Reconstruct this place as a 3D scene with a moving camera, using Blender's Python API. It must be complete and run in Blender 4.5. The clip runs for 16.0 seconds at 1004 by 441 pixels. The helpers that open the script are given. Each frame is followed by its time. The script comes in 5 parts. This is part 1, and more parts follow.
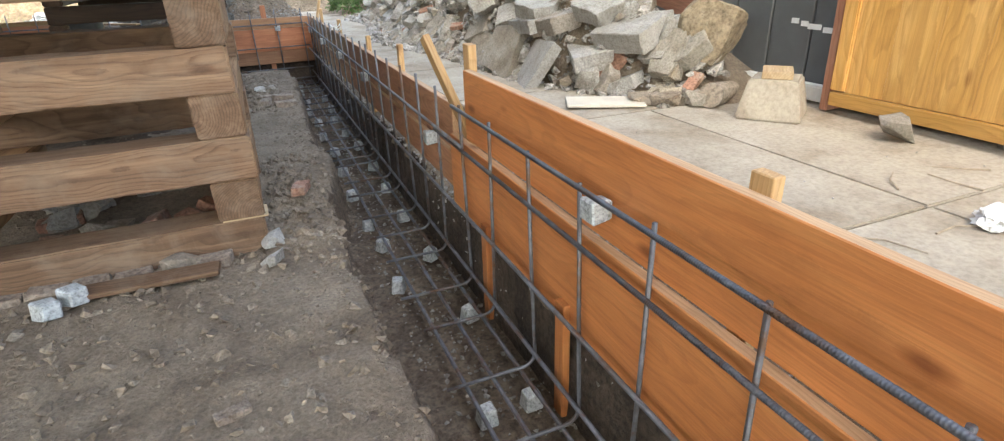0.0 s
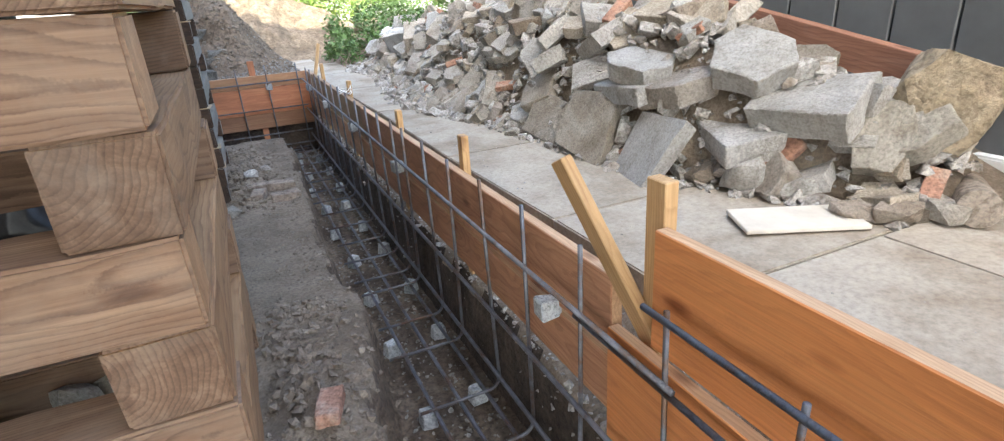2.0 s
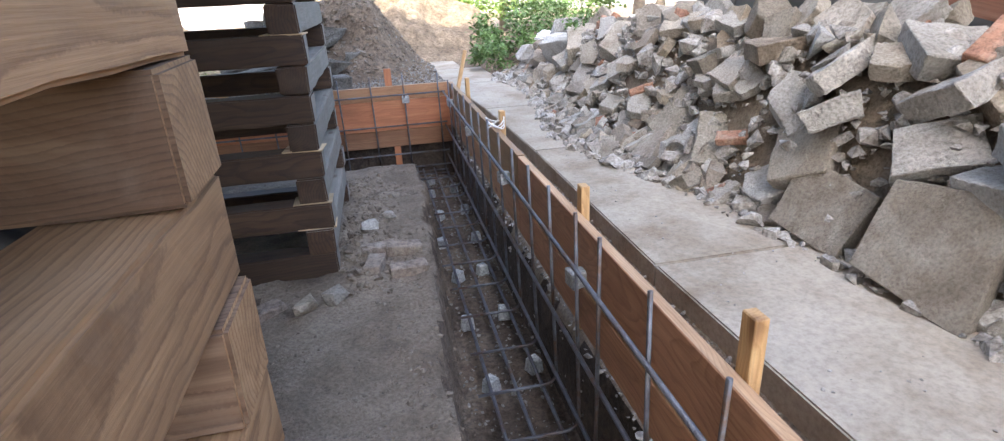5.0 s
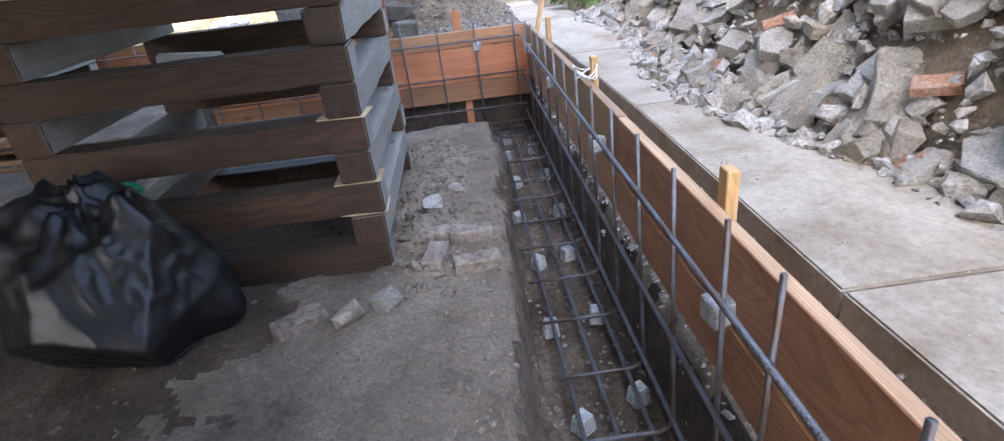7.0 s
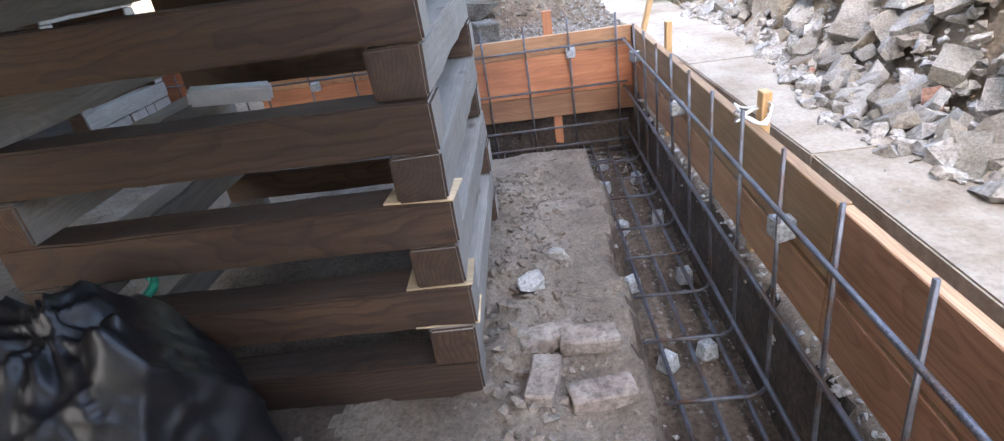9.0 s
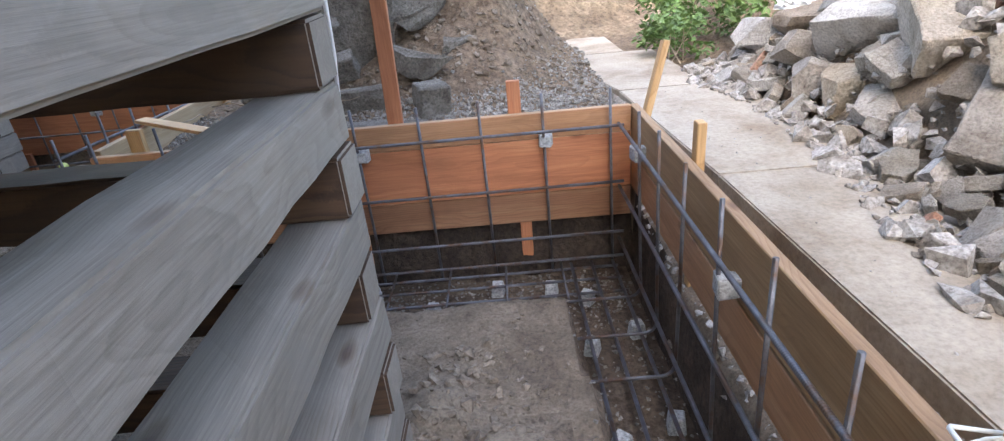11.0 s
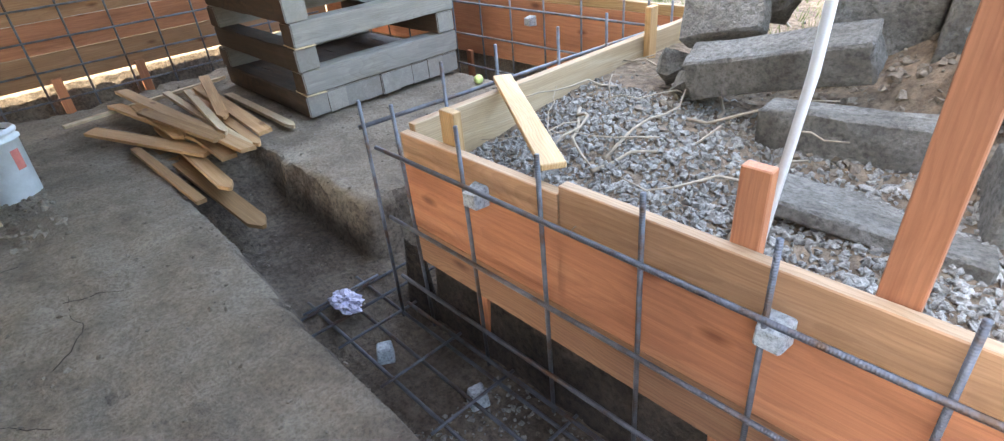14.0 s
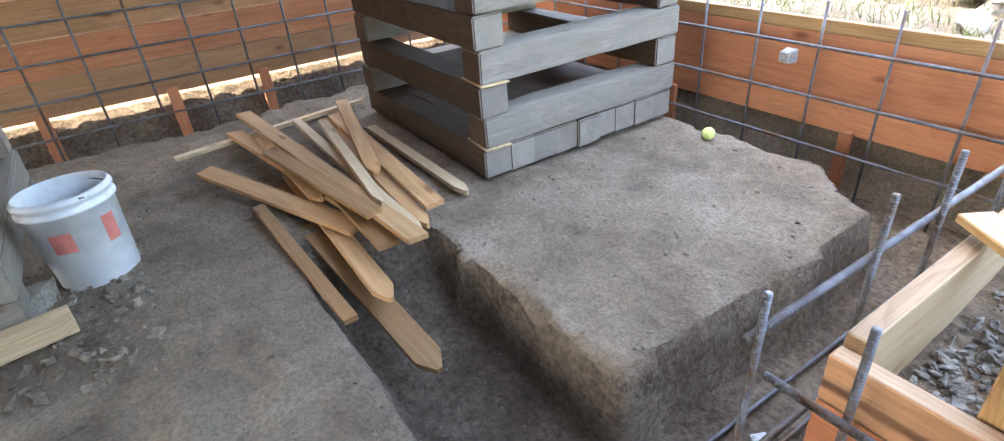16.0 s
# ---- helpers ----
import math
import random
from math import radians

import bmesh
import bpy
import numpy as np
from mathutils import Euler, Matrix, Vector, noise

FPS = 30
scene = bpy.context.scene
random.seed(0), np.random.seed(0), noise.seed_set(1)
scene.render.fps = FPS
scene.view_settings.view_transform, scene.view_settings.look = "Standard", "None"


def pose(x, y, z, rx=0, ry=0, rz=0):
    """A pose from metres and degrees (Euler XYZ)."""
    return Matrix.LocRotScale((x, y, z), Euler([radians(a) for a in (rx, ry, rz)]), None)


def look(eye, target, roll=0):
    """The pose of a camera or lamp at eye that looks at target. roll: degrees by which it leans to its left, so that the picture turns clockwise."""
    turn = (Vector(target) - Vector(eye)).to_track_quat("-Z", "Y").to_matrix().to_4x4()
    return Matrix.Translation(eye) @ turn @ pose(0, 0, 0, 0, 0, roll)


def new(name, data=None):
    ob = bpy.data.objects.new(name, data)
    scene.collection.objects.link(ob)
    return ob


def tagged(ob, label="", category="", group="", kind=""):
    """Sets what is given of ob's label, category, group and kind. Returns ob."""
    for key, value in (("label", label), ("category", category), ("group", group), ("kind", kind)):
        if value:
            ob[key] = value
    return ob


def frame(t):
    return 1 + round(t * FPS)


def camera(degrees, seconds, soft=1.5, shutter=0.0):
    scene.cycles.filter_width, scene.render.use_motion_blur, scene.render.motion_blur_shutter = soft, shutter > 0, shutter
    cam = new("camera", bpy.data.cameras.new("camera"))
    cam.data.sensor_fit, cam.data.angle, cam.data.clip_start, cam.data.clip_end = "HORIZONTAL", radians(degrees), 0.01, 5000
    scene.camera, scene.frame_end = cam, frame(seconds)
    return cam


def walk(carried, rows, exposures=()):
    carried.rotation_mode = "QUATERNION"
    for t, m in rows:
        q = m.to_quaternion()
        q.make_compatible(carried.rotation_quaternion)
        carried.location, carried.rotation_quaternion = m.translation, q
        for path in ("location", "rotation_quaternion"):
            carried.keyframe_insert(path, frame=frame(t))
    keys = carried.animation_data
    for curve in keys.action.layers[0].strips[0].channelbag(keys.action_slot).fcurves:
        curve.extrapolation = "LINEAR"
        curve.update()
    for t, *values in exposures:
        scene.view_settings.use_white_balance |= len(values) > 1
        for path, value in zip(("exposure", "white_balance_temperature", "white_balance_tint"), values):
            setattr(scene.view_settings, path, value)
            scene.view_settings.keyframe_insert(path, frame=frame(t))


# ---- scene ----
cam = camera(82.3, 16.0, soft=1.2)
PATH = [
    (0, (-0.0610, -0.1037, 1.1875), (0.5760, 1.4242, 0.4322), -1.8),
    (0.5, (-0.0528, 0.3267, 1.2594), (0.5369, 1.9092, 0.5797), -3.8),
    (1, (-0.1438, 0.6852, 1.2394), (0.4878, 2.2604, 0.5824), -3),
    (1.5, (-0.1465, 1.0738, 1.2503), (0.5933, 2.5908, 0.5687), -3.9),
    (2, (-0.0036, 1.4141, 1.2731), (0.6761, 2.9602, 0.5961), -3.8),
    (2.5, (0.0191, 1.5698, 1.3013), (0.5997, 3.1668, 0.6497), -3.4),
    (3, (0.0173, 1.7345, 1.2867), (0.5888, 3.3288, 0.6197), -2.1),
    (3.5, (0.1056, 1.9893, 1.2922), (0.6388, 3.5936, 0.6188), -1.1),
    (4, (0.1010, 2.2832, 1.3423), (0.5296, 3.9294, 0.6962), -1.2),
    (4.2, (0.1001, 2.4488, 1.3504), (0.5105, 4.1068, 0.7235), -1.2),
    (6.3, (0.2539, 3.0403, 1.2613), (0.4104, 4.6819, 0.4914), -5.8),
    (6.5, (0.2466, 3.1340, 1.2249), (0.3949, 4.7766, 0.4541), -5),
    (7, (0.2239, 3.4853, 1.2276), (0.2794, 5.1169, 0.4232), -6.8),
    (7.5, (0.1802, 3.7447, 1.2649), (0.1820, 5.3672, 0.4404), -7.3),
    (8, (0.1702, 3.9221, 1.2685), (0.0855, 5.5455, 0.4495), -8.6),
    (8.5, (0.1483, 4.1560, 1.2786), (-0.0027, 5.7758, 0.4641), -9.4),
    (9, (0.0628, 4.3098, 1.2840), (-0.0783, 5.9250, 0.4577), -8.6),
    (9.3, (0.0455, 4.4790, 1.3104), (-0.0774, 6.0797, 0.4523), -7.5),
    (9.5, (0.0801, 4.6210, 1.3195), (-0.0655, 6.2417, 0.5041), -6.7),
    (10, (0.1210, 4.9822, 1.2922), (-0.0228, 6.6321, 0.5378), -5.4),
    (10.2, (0.1401, 5.1388, 1.2913), (0.0027, 6.7950, 0.5496), -5.4),
    (12.3, (0.1784, 6.5229, 1.2722), (0.2948, 8.1381, 0.4414), -4.9),
    (12.5, (0.1611, 6.6667, 1.2403), (0.2457, 8.2819, 0.4059), -3.9),
    (13, (0.0592, 7.0288, 1.1921), (-0.2002, 8.5595, 0.2421), -3.2),
    (13.4, (-0.0764, 7.2363, 1.1903), (-0.7644, 8.6104, 0.2148), -4.6),
    (13.5, (-0.1119, 7.2882, 1.2012), (-0.9173, 8.6013, 0.2321), -4.5),
    (14, (-0.2530, 7.4511, 1.2849), (-1.4296, 8.4757, 0.3467), -5.2),
    (14.5, (-0.4723, 7.4920, 1.3013), (-1.7909, 8.3283, 0.3667), -3.3),
    (15, (-0.8627, 7.5849, 1.2840), (-2.2350, 8.3938, 0.4022), -1.5),
    (15.5, (-1.2494, 7.6276, 1.2158), (-2.6044, 8.4348, 0.3076), -2.4),
    (16, (-1.6353, 7.6622, 1.2321), (-2.9557, 8.5049, 0.3058), -4.3),
]
EXPOSURES = [(0, 2.72, 6900, 1), (1, 2.8, 6550, 2), (2, 2.8, 6450, 4), (4.2, 2.78, 6450, 9), (6.3, 2.93, 6150, 10), (8, 3.4, 6400, 11), (9.5, 3.45, 6700, 11), (10.2, 3.3, 6800, 11),
             (12.5, 2.8, 7350, 10), (13.5, 3.75, 7250, 8), (14, 4.3, 7350, 7), (15, 4.55, 7400, 8), (16, 4.6, 7400, 10)]
walk(cam, [(t, look(eye, target, roll)) for t, eye, target, roll in PATH], EXPOSURES)

# ---- daylight ----
SUN_ELEV, SUN_AZ = radians(50), radians(213)  # azimuth from +y towards +x
world = bpy.data.worlds.new("world")
scene.world = world
world.use_nodes = True
wt = world.node_tree
sky = wt.nodes.new("ShaderNodeTexSky")
sky.sky_type = "NISHITA"
sky.sun_disc = False
sky.sun_elevation, sky.sun_rotation = SUN_ELEV, SUN_AZ
sky.dust_density = 4.0
wt.links.new(sky.outputs[0], wt.nodes["Background"].inputs[0])
wt.nodes["Background"].inputs[1].default_value = 0.15
sun = new("sun", bpy.data.lights.new("sun", "SUN"))
sun.data.energy, sun.data.angle, sun.data.color = 2.0, radians(0.5), (1.0, 0.93, 0.82)
sd = Vector((math.sin(SUN_AZ) * math.cos(SUN_ELEV), math.cos(SUN_AZ) * math.cos(SUN_ELEV), math.sin(SUN_ELEV)))
sun.matrix_world = look(sd * 30, (0, 0, 0))
scene.view_settings.exposure = 0.0


# ---- materials ----
def shader(name, rough=0.8, metal=0.0):
    m = bpy.data.materials.new(name)
    m.use_nodes = True
    nt = m.node_tree
    b = nt.nodes["Principled BSDF"]
    b.inputs["Roughness"].default_value = rough
    b.inputs["Metallic"].default_value = metal
    return m, nt, b


def ramp(nt, fac, stops):
    r = nt.nodes.new("ShaderNodeValToRGB")
    el = r.color_ramp.elements
    while len(el) < len(stops):
        el.new(0.5)
    for e, (p, c) in zip(el, stops):
        e.position, e.color = p, (*c, 1)
    nt.links.new(fac, r.inputs[0])
    return r.outputs[0]


def coords(nt, scale=(1, 1, 1), shift=True):
    tc = nt.nodes.new("ShaderNodeTexCoord")
    mp = nt.nodes.new("ShaderNodeMapping")
    mp.inputs["Scale"].default_value = scale
    if shift:
        info = nt.nodes.new("ShaderNodeObjectInfo")
        mul = nt.nodes.new("ShaderNodeMath")
        mul.operation = "MULTIPLY"
        mul.inputs[1].default_value = 37.0
        nt.links.new(info.outputs["Random"], mul.inputs[0])
        nt.links.new(mul.outputs[0], mp.inputs["Location"])
    nt.links.new(tc.outputs["Object"], mp.inputs["Vector"])
    return mp.outputs[0]


def noise_tex(nt, vec, scale, detail=6, rough=0.6, distort=0.0):
    n = nt.nodes.new("ShaderNodeTexNoise")
    n.inputs["Scale"].default_value = scale
    n.inputs["Detail"].default_value = detail
    n.inputs["Roughness"].default_value = rough
    n.inputs["Distortion"].default_value = distort
    nt.links.new(vec, n.inputs["Vector"])
    return n.outputs["Fac"]


def mix(nt, fac, a, b, mode="MIX"):
    m = nt.nodes.new("ShaderNodeMix")
    m.data_type, m.blend_type = "RGBA", mode
    for sock, v in ((m.inputs[0], fac), (m.inputs[6], a), (m.inputs[7], b)):
        if isinstance(v, (int, float)):
            sock.default_value = v
        elif isinstance(v, tuple):
            sock.default_value = (*v, 1)
        else:
            nt.links.new(v, sock)
    return m.outputs[2]


def bump(nt, b, height, strength, dist):
    bp = nt.nodes.new("ShaderNodeBump")
    bp.inputs["Strength"].default_value = strength
    bp.inputs["Distance"].default_value = dist
    nt.links.new(height, bp.inputs["Height"])
    nt.links.new(bp.outputs[0], b.inputs["Normal"])


def earthy(name, dark, mid, light, coarse=2.5, fine=45, rough=0.95, bumpd=0.012, pebble=None, tint=0.0, grit=0.85, stony=0.6):
    """Soil, stone and concrete: broad stains, fine grain, optional pebbles."""
    m, nt, b = shader(name, rough)
    v = coords(nt, shift=True)
    big = noise_tex(nt, v, coarse, 8, 0.65, 0.3)
    small = noise_tex(nt, v, fine, 6, 0.7)
    c = ramp(nt, big, [(0.3, dark), (0.5, mid), (0.72, light)])
    g = ramp(nt, small, [(0.36, (0.45, 0.43, 0.4)), (0.52, (1, 1, 1)), (0.68, (1.4, 1.36, 1.3))])
    c = mix(nt, grit, c, g, "MULTIPLY")
    if pebble:
        vo = nt.nodes.new("ShaderNodeTexVoronoi")
        vo.inputs["Scale"].default_value = pebble
        nt.links.new(v, vo.inputs["Vector"])
        pc = ramp(nt, vo.outputs["Distance"], [(0.0, (1.25, 1.22, 1.2)), (0.45, (0.95, 0.95, 0.95)), (0.8, (0.55, 0.5, 0.45))])
        c = mix(nt, stony, c, pc, "MULTIPLY")
    if tint:
        info = nt.nodes.new("ShaderNodeObjectInfo")
        tc = ramp(nt, info.outputs["Random"], [(0.0, (0.5, 0.43, 0.35)), (0.18, (0.85, 0.8, 0.72)), (0.36, (1.15, 1.16, 1.18)), (0.5, (0.72, 0.58, 0.45)), (0.66, (0.95, 0.97, 1.0)), (0.82, (1.0, 0.86, 0.68)), (1.0, (1.45, 1.47, 1.5))])
        c = mix(nt, tint, c, tc, "MULTIPLY")
    nt.links.new(c, b.inputs["Base Color"])
    both = nt.nodes.new("ShaderNodeMath")
    both.operation = "MULTIPLY_ADD"
    both.inputs[1].default_value = 2.0
    nt.links.new(big, both.inputs[0])
    nt.links.new(small, both.inputs[2])
    bump(nt, b, both.outputs[0], 0.9, bumpd)
    return m


def timber(name, dark, mid, light, rough=0.7, dirt=0.0, dirtcol=(0.2, 0.18, 0.15), vary=0.3, gs=1.0, ring=0.7):
    """Wood with its grain along local x: growth rings cut by the saw, streaks, knots, and dirt where it has been used."""
    m, nt, b = shader(name, rough)
    v = coords(nt, (0.9 * gs, 14 * gs, 14 * gs))
    grain = noise_tex(nt, v, 1.6, 5, 0.6, 1.2)
    fine = noise_tex(nt, coords(nt, (2.0, 90, 90)), 2.0, 4, 0.6)
    c = ramp(nt, grain, [(0.28, mix3(dark, mid, 0.45)), (0.5, mid), (0.72, light)])
    # rings round a pith that wanders along the board
    geo = nt.nodes.new("ShaderNodeTexCoord")
    info = nt.nodes.new("ShaderNodeObjectInfo")
    far = nt.nodes.new("ShaderNodeVectorMath")
    far.operation = "MULTIPLY_ADD"
    far.inputs[1].default_value = (0.0, 0.09, -0.16)
    far.inputs[2].default_value = (0.0, 0.03, 0.02)
    nt.links.new(info.outputs["Random"], far.inputs[0])
    bend = nt.nodes.new("ShaderNodeTexNoise")
    bend.inputs["Scale"].default_value = 1.0
    bend.inputs["Detail"].default_value = 3
    nt.links.new(coords(nt, (1.3, 3.0, 3.0)), bend.inputs["Vector"])
    sway = nt.nodes.new("ShaderNodeVectorMath")
    sway.operation = "MULTIPLY_ADD"
    sway.inputs[1].default_value = (0.0, 0.16, 0.16)
    nt.links.new(bend.outputs["Color"], sway.inputs[0])
    nt.links.new(geo.outputs["Object"], sway.inputs[2])
    add = nt.nodes.new("ShaderNodeVectorMath")
    add.operation = "ADD"
    nt.links.new(sway.outputs[0], add.inputs[0])
    nt.links.new(far.outputs[0], add.inputs[1])
    rings = nt.nodes.new("ShaderNodeTexWave")
    rings.wave_type, rings.rings_direction, rings.wave_profile = "RINGS", "X", "SAW"
    rings.inputs["Scale"].default_value = 34 * gs
    rings.inputs["Distortion"].default_value = 0.8
    rings.inputs["Detail Scale"].default_value = 6.0
    nt.links.new(add.outputs[0], rings.inputs["Vector"])
    deep = tuple(min(1.0, d / max(l, 1e-4)) ** 0.8 for d, l in zip(dark, mid))
    rc = ramp(nt, rings.outputs["Fac"], [(0.0, (1.07, 1.07, 1.07)), (0.55, (1.0, 1.0, 1.0)), (0.9, deep), (1.0, (1, 1, 1))])
    c = mix(nt, ring, c, rc, "MULTIPLY")
    g = ramp(nt, fine, [(0.35, (0.74, 0.72, 0.7)), (0.6, (1.06, 1.06, 1.06))])
    c = mix(nt, 0.5, c, g, "MULTIPLY")
    kn = nt.nodes.new("ShaderNodeTexVoronoi")
    kn.inputs["Scale"].default_value = 1.0
    nt.links.new(coords(nt, (2.6, 6.5, 6.5)), kn.inputs["Vector"])
    kr = ramp(nt, kn.outputs["Distance"], [(0.05, (0.35, 0.25, 0.2)), (0.11, (0.75, 0.66, 0.6)), (0.15, (1, 1, 1))])
    c = mix(nt, 0.8, c, kr, "MULTIPLY")
    tc = ramp(nt, info.outputs["Random"], [(0.0, (1 - vary, 1 - vary * 1.05, 1 - vary * 1.15)), (0.5, (1, 1, 1)), (1.0, (1 + vary * 0.5, 1 + vary * 0.45, 1 + vary * 0.35))])
    c = mix(nt, 1.0, c, tc, "MULTIPLY")
    blot = noise_tex(nt, coords(nt, (1, 2.2, 2.2)), 2.4, 6, 0.65, 0.5)
    c = mix(nt, 0.6, c, ramp(nt, blot, [(0.32, (0.72, 0.68, 0.64)), (0.5, (1, 1, 1)), (0.7, (1.1, 1.1, 1.1))]), "MULTIPLY")
    if dirt:
        d = noise_tex(nt, coords(nt), 3.2, 9, 0.7, 0.6)
        dm = ramp(nt, d, [(0.62 - dirt * 0.35, (0, 0, 0)), (0.78 - dirt * 0.25, (dirt, dirt, dirt))])
        c = mix(nt, dm, c, dirtcol)
    nt.links.new(c, b.inputs["Base Color"])
    bump(nt, b, fine, 0.35, 0.003)
    return m


def mix3(a, b, t):
    return tuple(p + (q - p) * t for p, q in zip(a, b))


def plain(name, col, rough=0.5, metal=0.0, var=0.25, scale=20, bumpd=0.0):
    m, nt, b = shader(name, rough, metal)
    n = noise_tex(nt, coords(nt), scale, 6, 0.65)
    lo = tuple(c * (1 - var) for c in col)
    hi = tuple(min(1, c * (1 + var)) for c in col)
    nt.links.new(ramp(nt, n, [(0.3, lo), (0.7, hi)]), b.inputs["Base Color"])
    if bumpd:
        bump(nt, b, n, 0.7, bumpd)
    return m


def bar_steel():
    m, nt, b = shader("bar_steel", 0.5, 0.4)
    v = coords(nt)
    n = noise_tex(nt, v, 7, 8, 0.7)
    c = ramp(nt, n, [(0.38, (0.12, 0.07, 0.045)), (0.5, (0.12, 0.123, 0.14)), (0.72, (0.225, 0.237, 0.275))])
    nt.links.new(c, b.inputs["Base Color"])
    w = nt.nodes.new("ShaderNodeTexWave")
    w.wave_type, w.bands_direction = "BANDS", "X"
    w.inputs["Scale"].default_value = 45
    w.inputs["Distortion"].default_value = 0.3
    nt.links.new(coords(nt, (1, 0.35, 0.35), False), w.inputs["Vector"])
    bump(nt, b, w.outputs["Fac"], 0.5, 0.0015)
    return m


SOIL = earthy("soil", (0.135, 0.1, 0.071), (0.245, 0.195, 0.144), (0.34, 0.283, 0.218), 3.2, 70, bumpd=0.024, pebble=30, grit=0.6, stony=0.22)
# moist clay, darkened further to carry the shade on the cut faces
WET_SHADE = earthy("moist_shaded_clay", (0.03, 0.021, 0.015), (0.062, 0.045, 0.033), (0.12, 0.09, 0.067), 3.5, 40, bumpd=0.03, pebble=24, stony=0.4)
SHADE_EARTH = earthy("shaded_brown_earth", (0.05, 0.034, 0.023), (0.1, 0.07, 0.048), (0.19, 0.145, 0.105), 4.5, 70, bumpd=0.02, pebble=30, stony=0.2, grit=0.6)
DAMP = earthy("damp_soil", (0.075, 0.055, 0.04), (0.16, 0.122, 0.09), (0.27, 0.22, 0.17), 2.6, 45, bumpd=0.03, pebble=30, stony=0.4)
HEAP_SOIL = earthy("heap_soil", (0.14, 0.1, 0.068), (0.21, 0.155, 0.108), (0.28, 0.215, 0.155), 3, 30, bumpd=0.03, pebble=20)
GRAVEL = earthy("gravel", (0.17, 0.16, 0.145), (0.29, 0.275, 0.25), (0.44, 0.42, 0.39), 22, 60, bumpd=0.01)
CONCRETE = earthy("slab_concrete", (0.23, 0.18, 0.13), (0.37, 0.325, 0.265), (0.44, 0.4, 0.34), 2.3, 50, 0.9, 0.003, grit=0.35)
RUBBLE = earthy("broken_concrete", (0.27, 0.245, 0.21), (0.42, 0.405, 0.375), (0.53, 0.52, 0.50), 6, 75, 0.94, 0.022, tint=0.9, grit=0.6)
# concrete of the yard blocks, darkened so that its colour holds their shade
YARD_SHADE = earthy("shaded_concrete", (0.09, 0.076, 0.06), (0.175, 0.16, 0.138), (0.29, 0.275, 0.245), 5, 60, 0.94, 0.025, grit=0.75)
PALE_SLAB = earthy("pale_broken_concrete", (0.28, 0.255, 0.215), (0.41, 0.395, 0.365), (0.5, 0.49, 0.47), 6, 75, 0.94, 0.022, grit=0.5)
BROWN_SLAB = earthy("soil_stained_concrete", (0.2, 0.165, 0.125), (0.3, 0.26, 0.21), (0.4, 0.365, 0.315), 7, 90, 0.95, 0.018, grit=0.5)
BRICK = earthy("old_brick", (0.25, 0.13, 0.09), (0.36, 0.2, 0.14), (0.42, 0.35, 0.29), 7, 50, 0.92, 0.008, tint=0.3)
DOBIE = earthy("mortar_block", (0.32, 0.35, 0.37), (0.42, 0.45, 0.47), (0.52, 0.55, 0.57), 12, 80, 0.9, 0.003)
FORM_RED = timber("form_fir_red", (0.33, 0.118, 0.058), (0.49, 0.198, 0.098), (0.55, 0.25, 0.13), 0.6, 0.1, gs=0.6, ring=0.35)
FORM_ORANGE = timber("form_fir_orange", (0.38, 0.135, 0.045), (0.55, 0.215, 0.075), (0.60, 0.265, 0.1), 0.5, gs=0.6, ring=0.35)
FORM_TAN = timber("form_fir_tan", (0.27, 0.125, 0.07), (0.40, 0.205, 0.115), (0.46, 0.26, 0.15), 0.65, 0.15)
FORM_PALE = timber("form_fir_pale", (0.5, 0.36, 0.22), (0.62, 0.47, 0.3), (0.7, 0.57, 0.4), 0.65)
STAKE = timber("stake_wood", (0.40, 0.23, 0.1), (0.54, 0.34, 0.16), (0.62, 0.43, 0.23), 0.65)
EDGE_WOOD = timber("board_edge_wood", (0.34, 0.2, 0.11), (0.47, 0.305, 0.18), (0.54, 0.37, 0.235), 0.7)
FORM_FAR = timber("form_fir_greyed", (0.36, 0.21, 0.11), (0.53, 0.335, 0.18), (0.6, 0.405, 0.24), 0.65, 0.1, ring=0.4)
FORM_LOW = timber("form_fir_low", (0.35, 0.175, 0.09), (0.49, 0.265, 0.14), (0.56, 0.325, 0.185), 0.65, 0.1, ring=0.4)
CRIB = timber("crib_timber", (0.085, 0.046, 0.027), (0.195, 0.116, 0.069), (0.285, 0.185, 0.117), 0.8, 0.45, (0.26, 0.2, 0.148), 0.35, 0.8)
# lighter, warmer copy of the crib wood: light on its sides painted in
CRIB_SIDE_LIT = timber("crib_timber_side_lit", (0.18, 0.092, 0.042), (0.38, 0.22, 0.108), (0.46, 0.285, 0.15), 0.75, 0.2, (0.25, 0.19, 0.135), 0.25, 0.6)
# grey wood; on the dark cribs it paints daylight onto their side faces
CRIB_GREY_LIT = timber("crib_timber_grey_lit", (0.21, 0.185, 0.155), (0.26, 0.232, 0.2), (0.31, 0.282, 0.248), 0.85, 0.6, (0.2, 0.185, 0.165), 0.2, 1.2)
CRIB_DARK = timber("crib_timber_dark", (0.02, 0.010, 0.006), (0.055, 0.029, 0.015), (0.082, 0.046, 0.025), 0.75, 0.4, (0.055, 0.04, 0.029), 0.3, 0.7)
SHIM = timber("shim_wood", (0.42, 0.3, 0.17), (0.56, 0.42, 0.26), (0.66, 0.53, 0.36), 0.7)
PLANKS = timber("loose_plank_wood", (0.36, 0.19, 0.08), (0.47, 0.27, 0.125), (0.56, 0.36, 0.19), 0.7, vary=0.45)
CABINET = timber("cabinet_wood", (0.42, 0.22, 0.06), (0.56, 0.32, 0.1), (0.68, 0.43, 0.17), 0.35, gs=0.6)
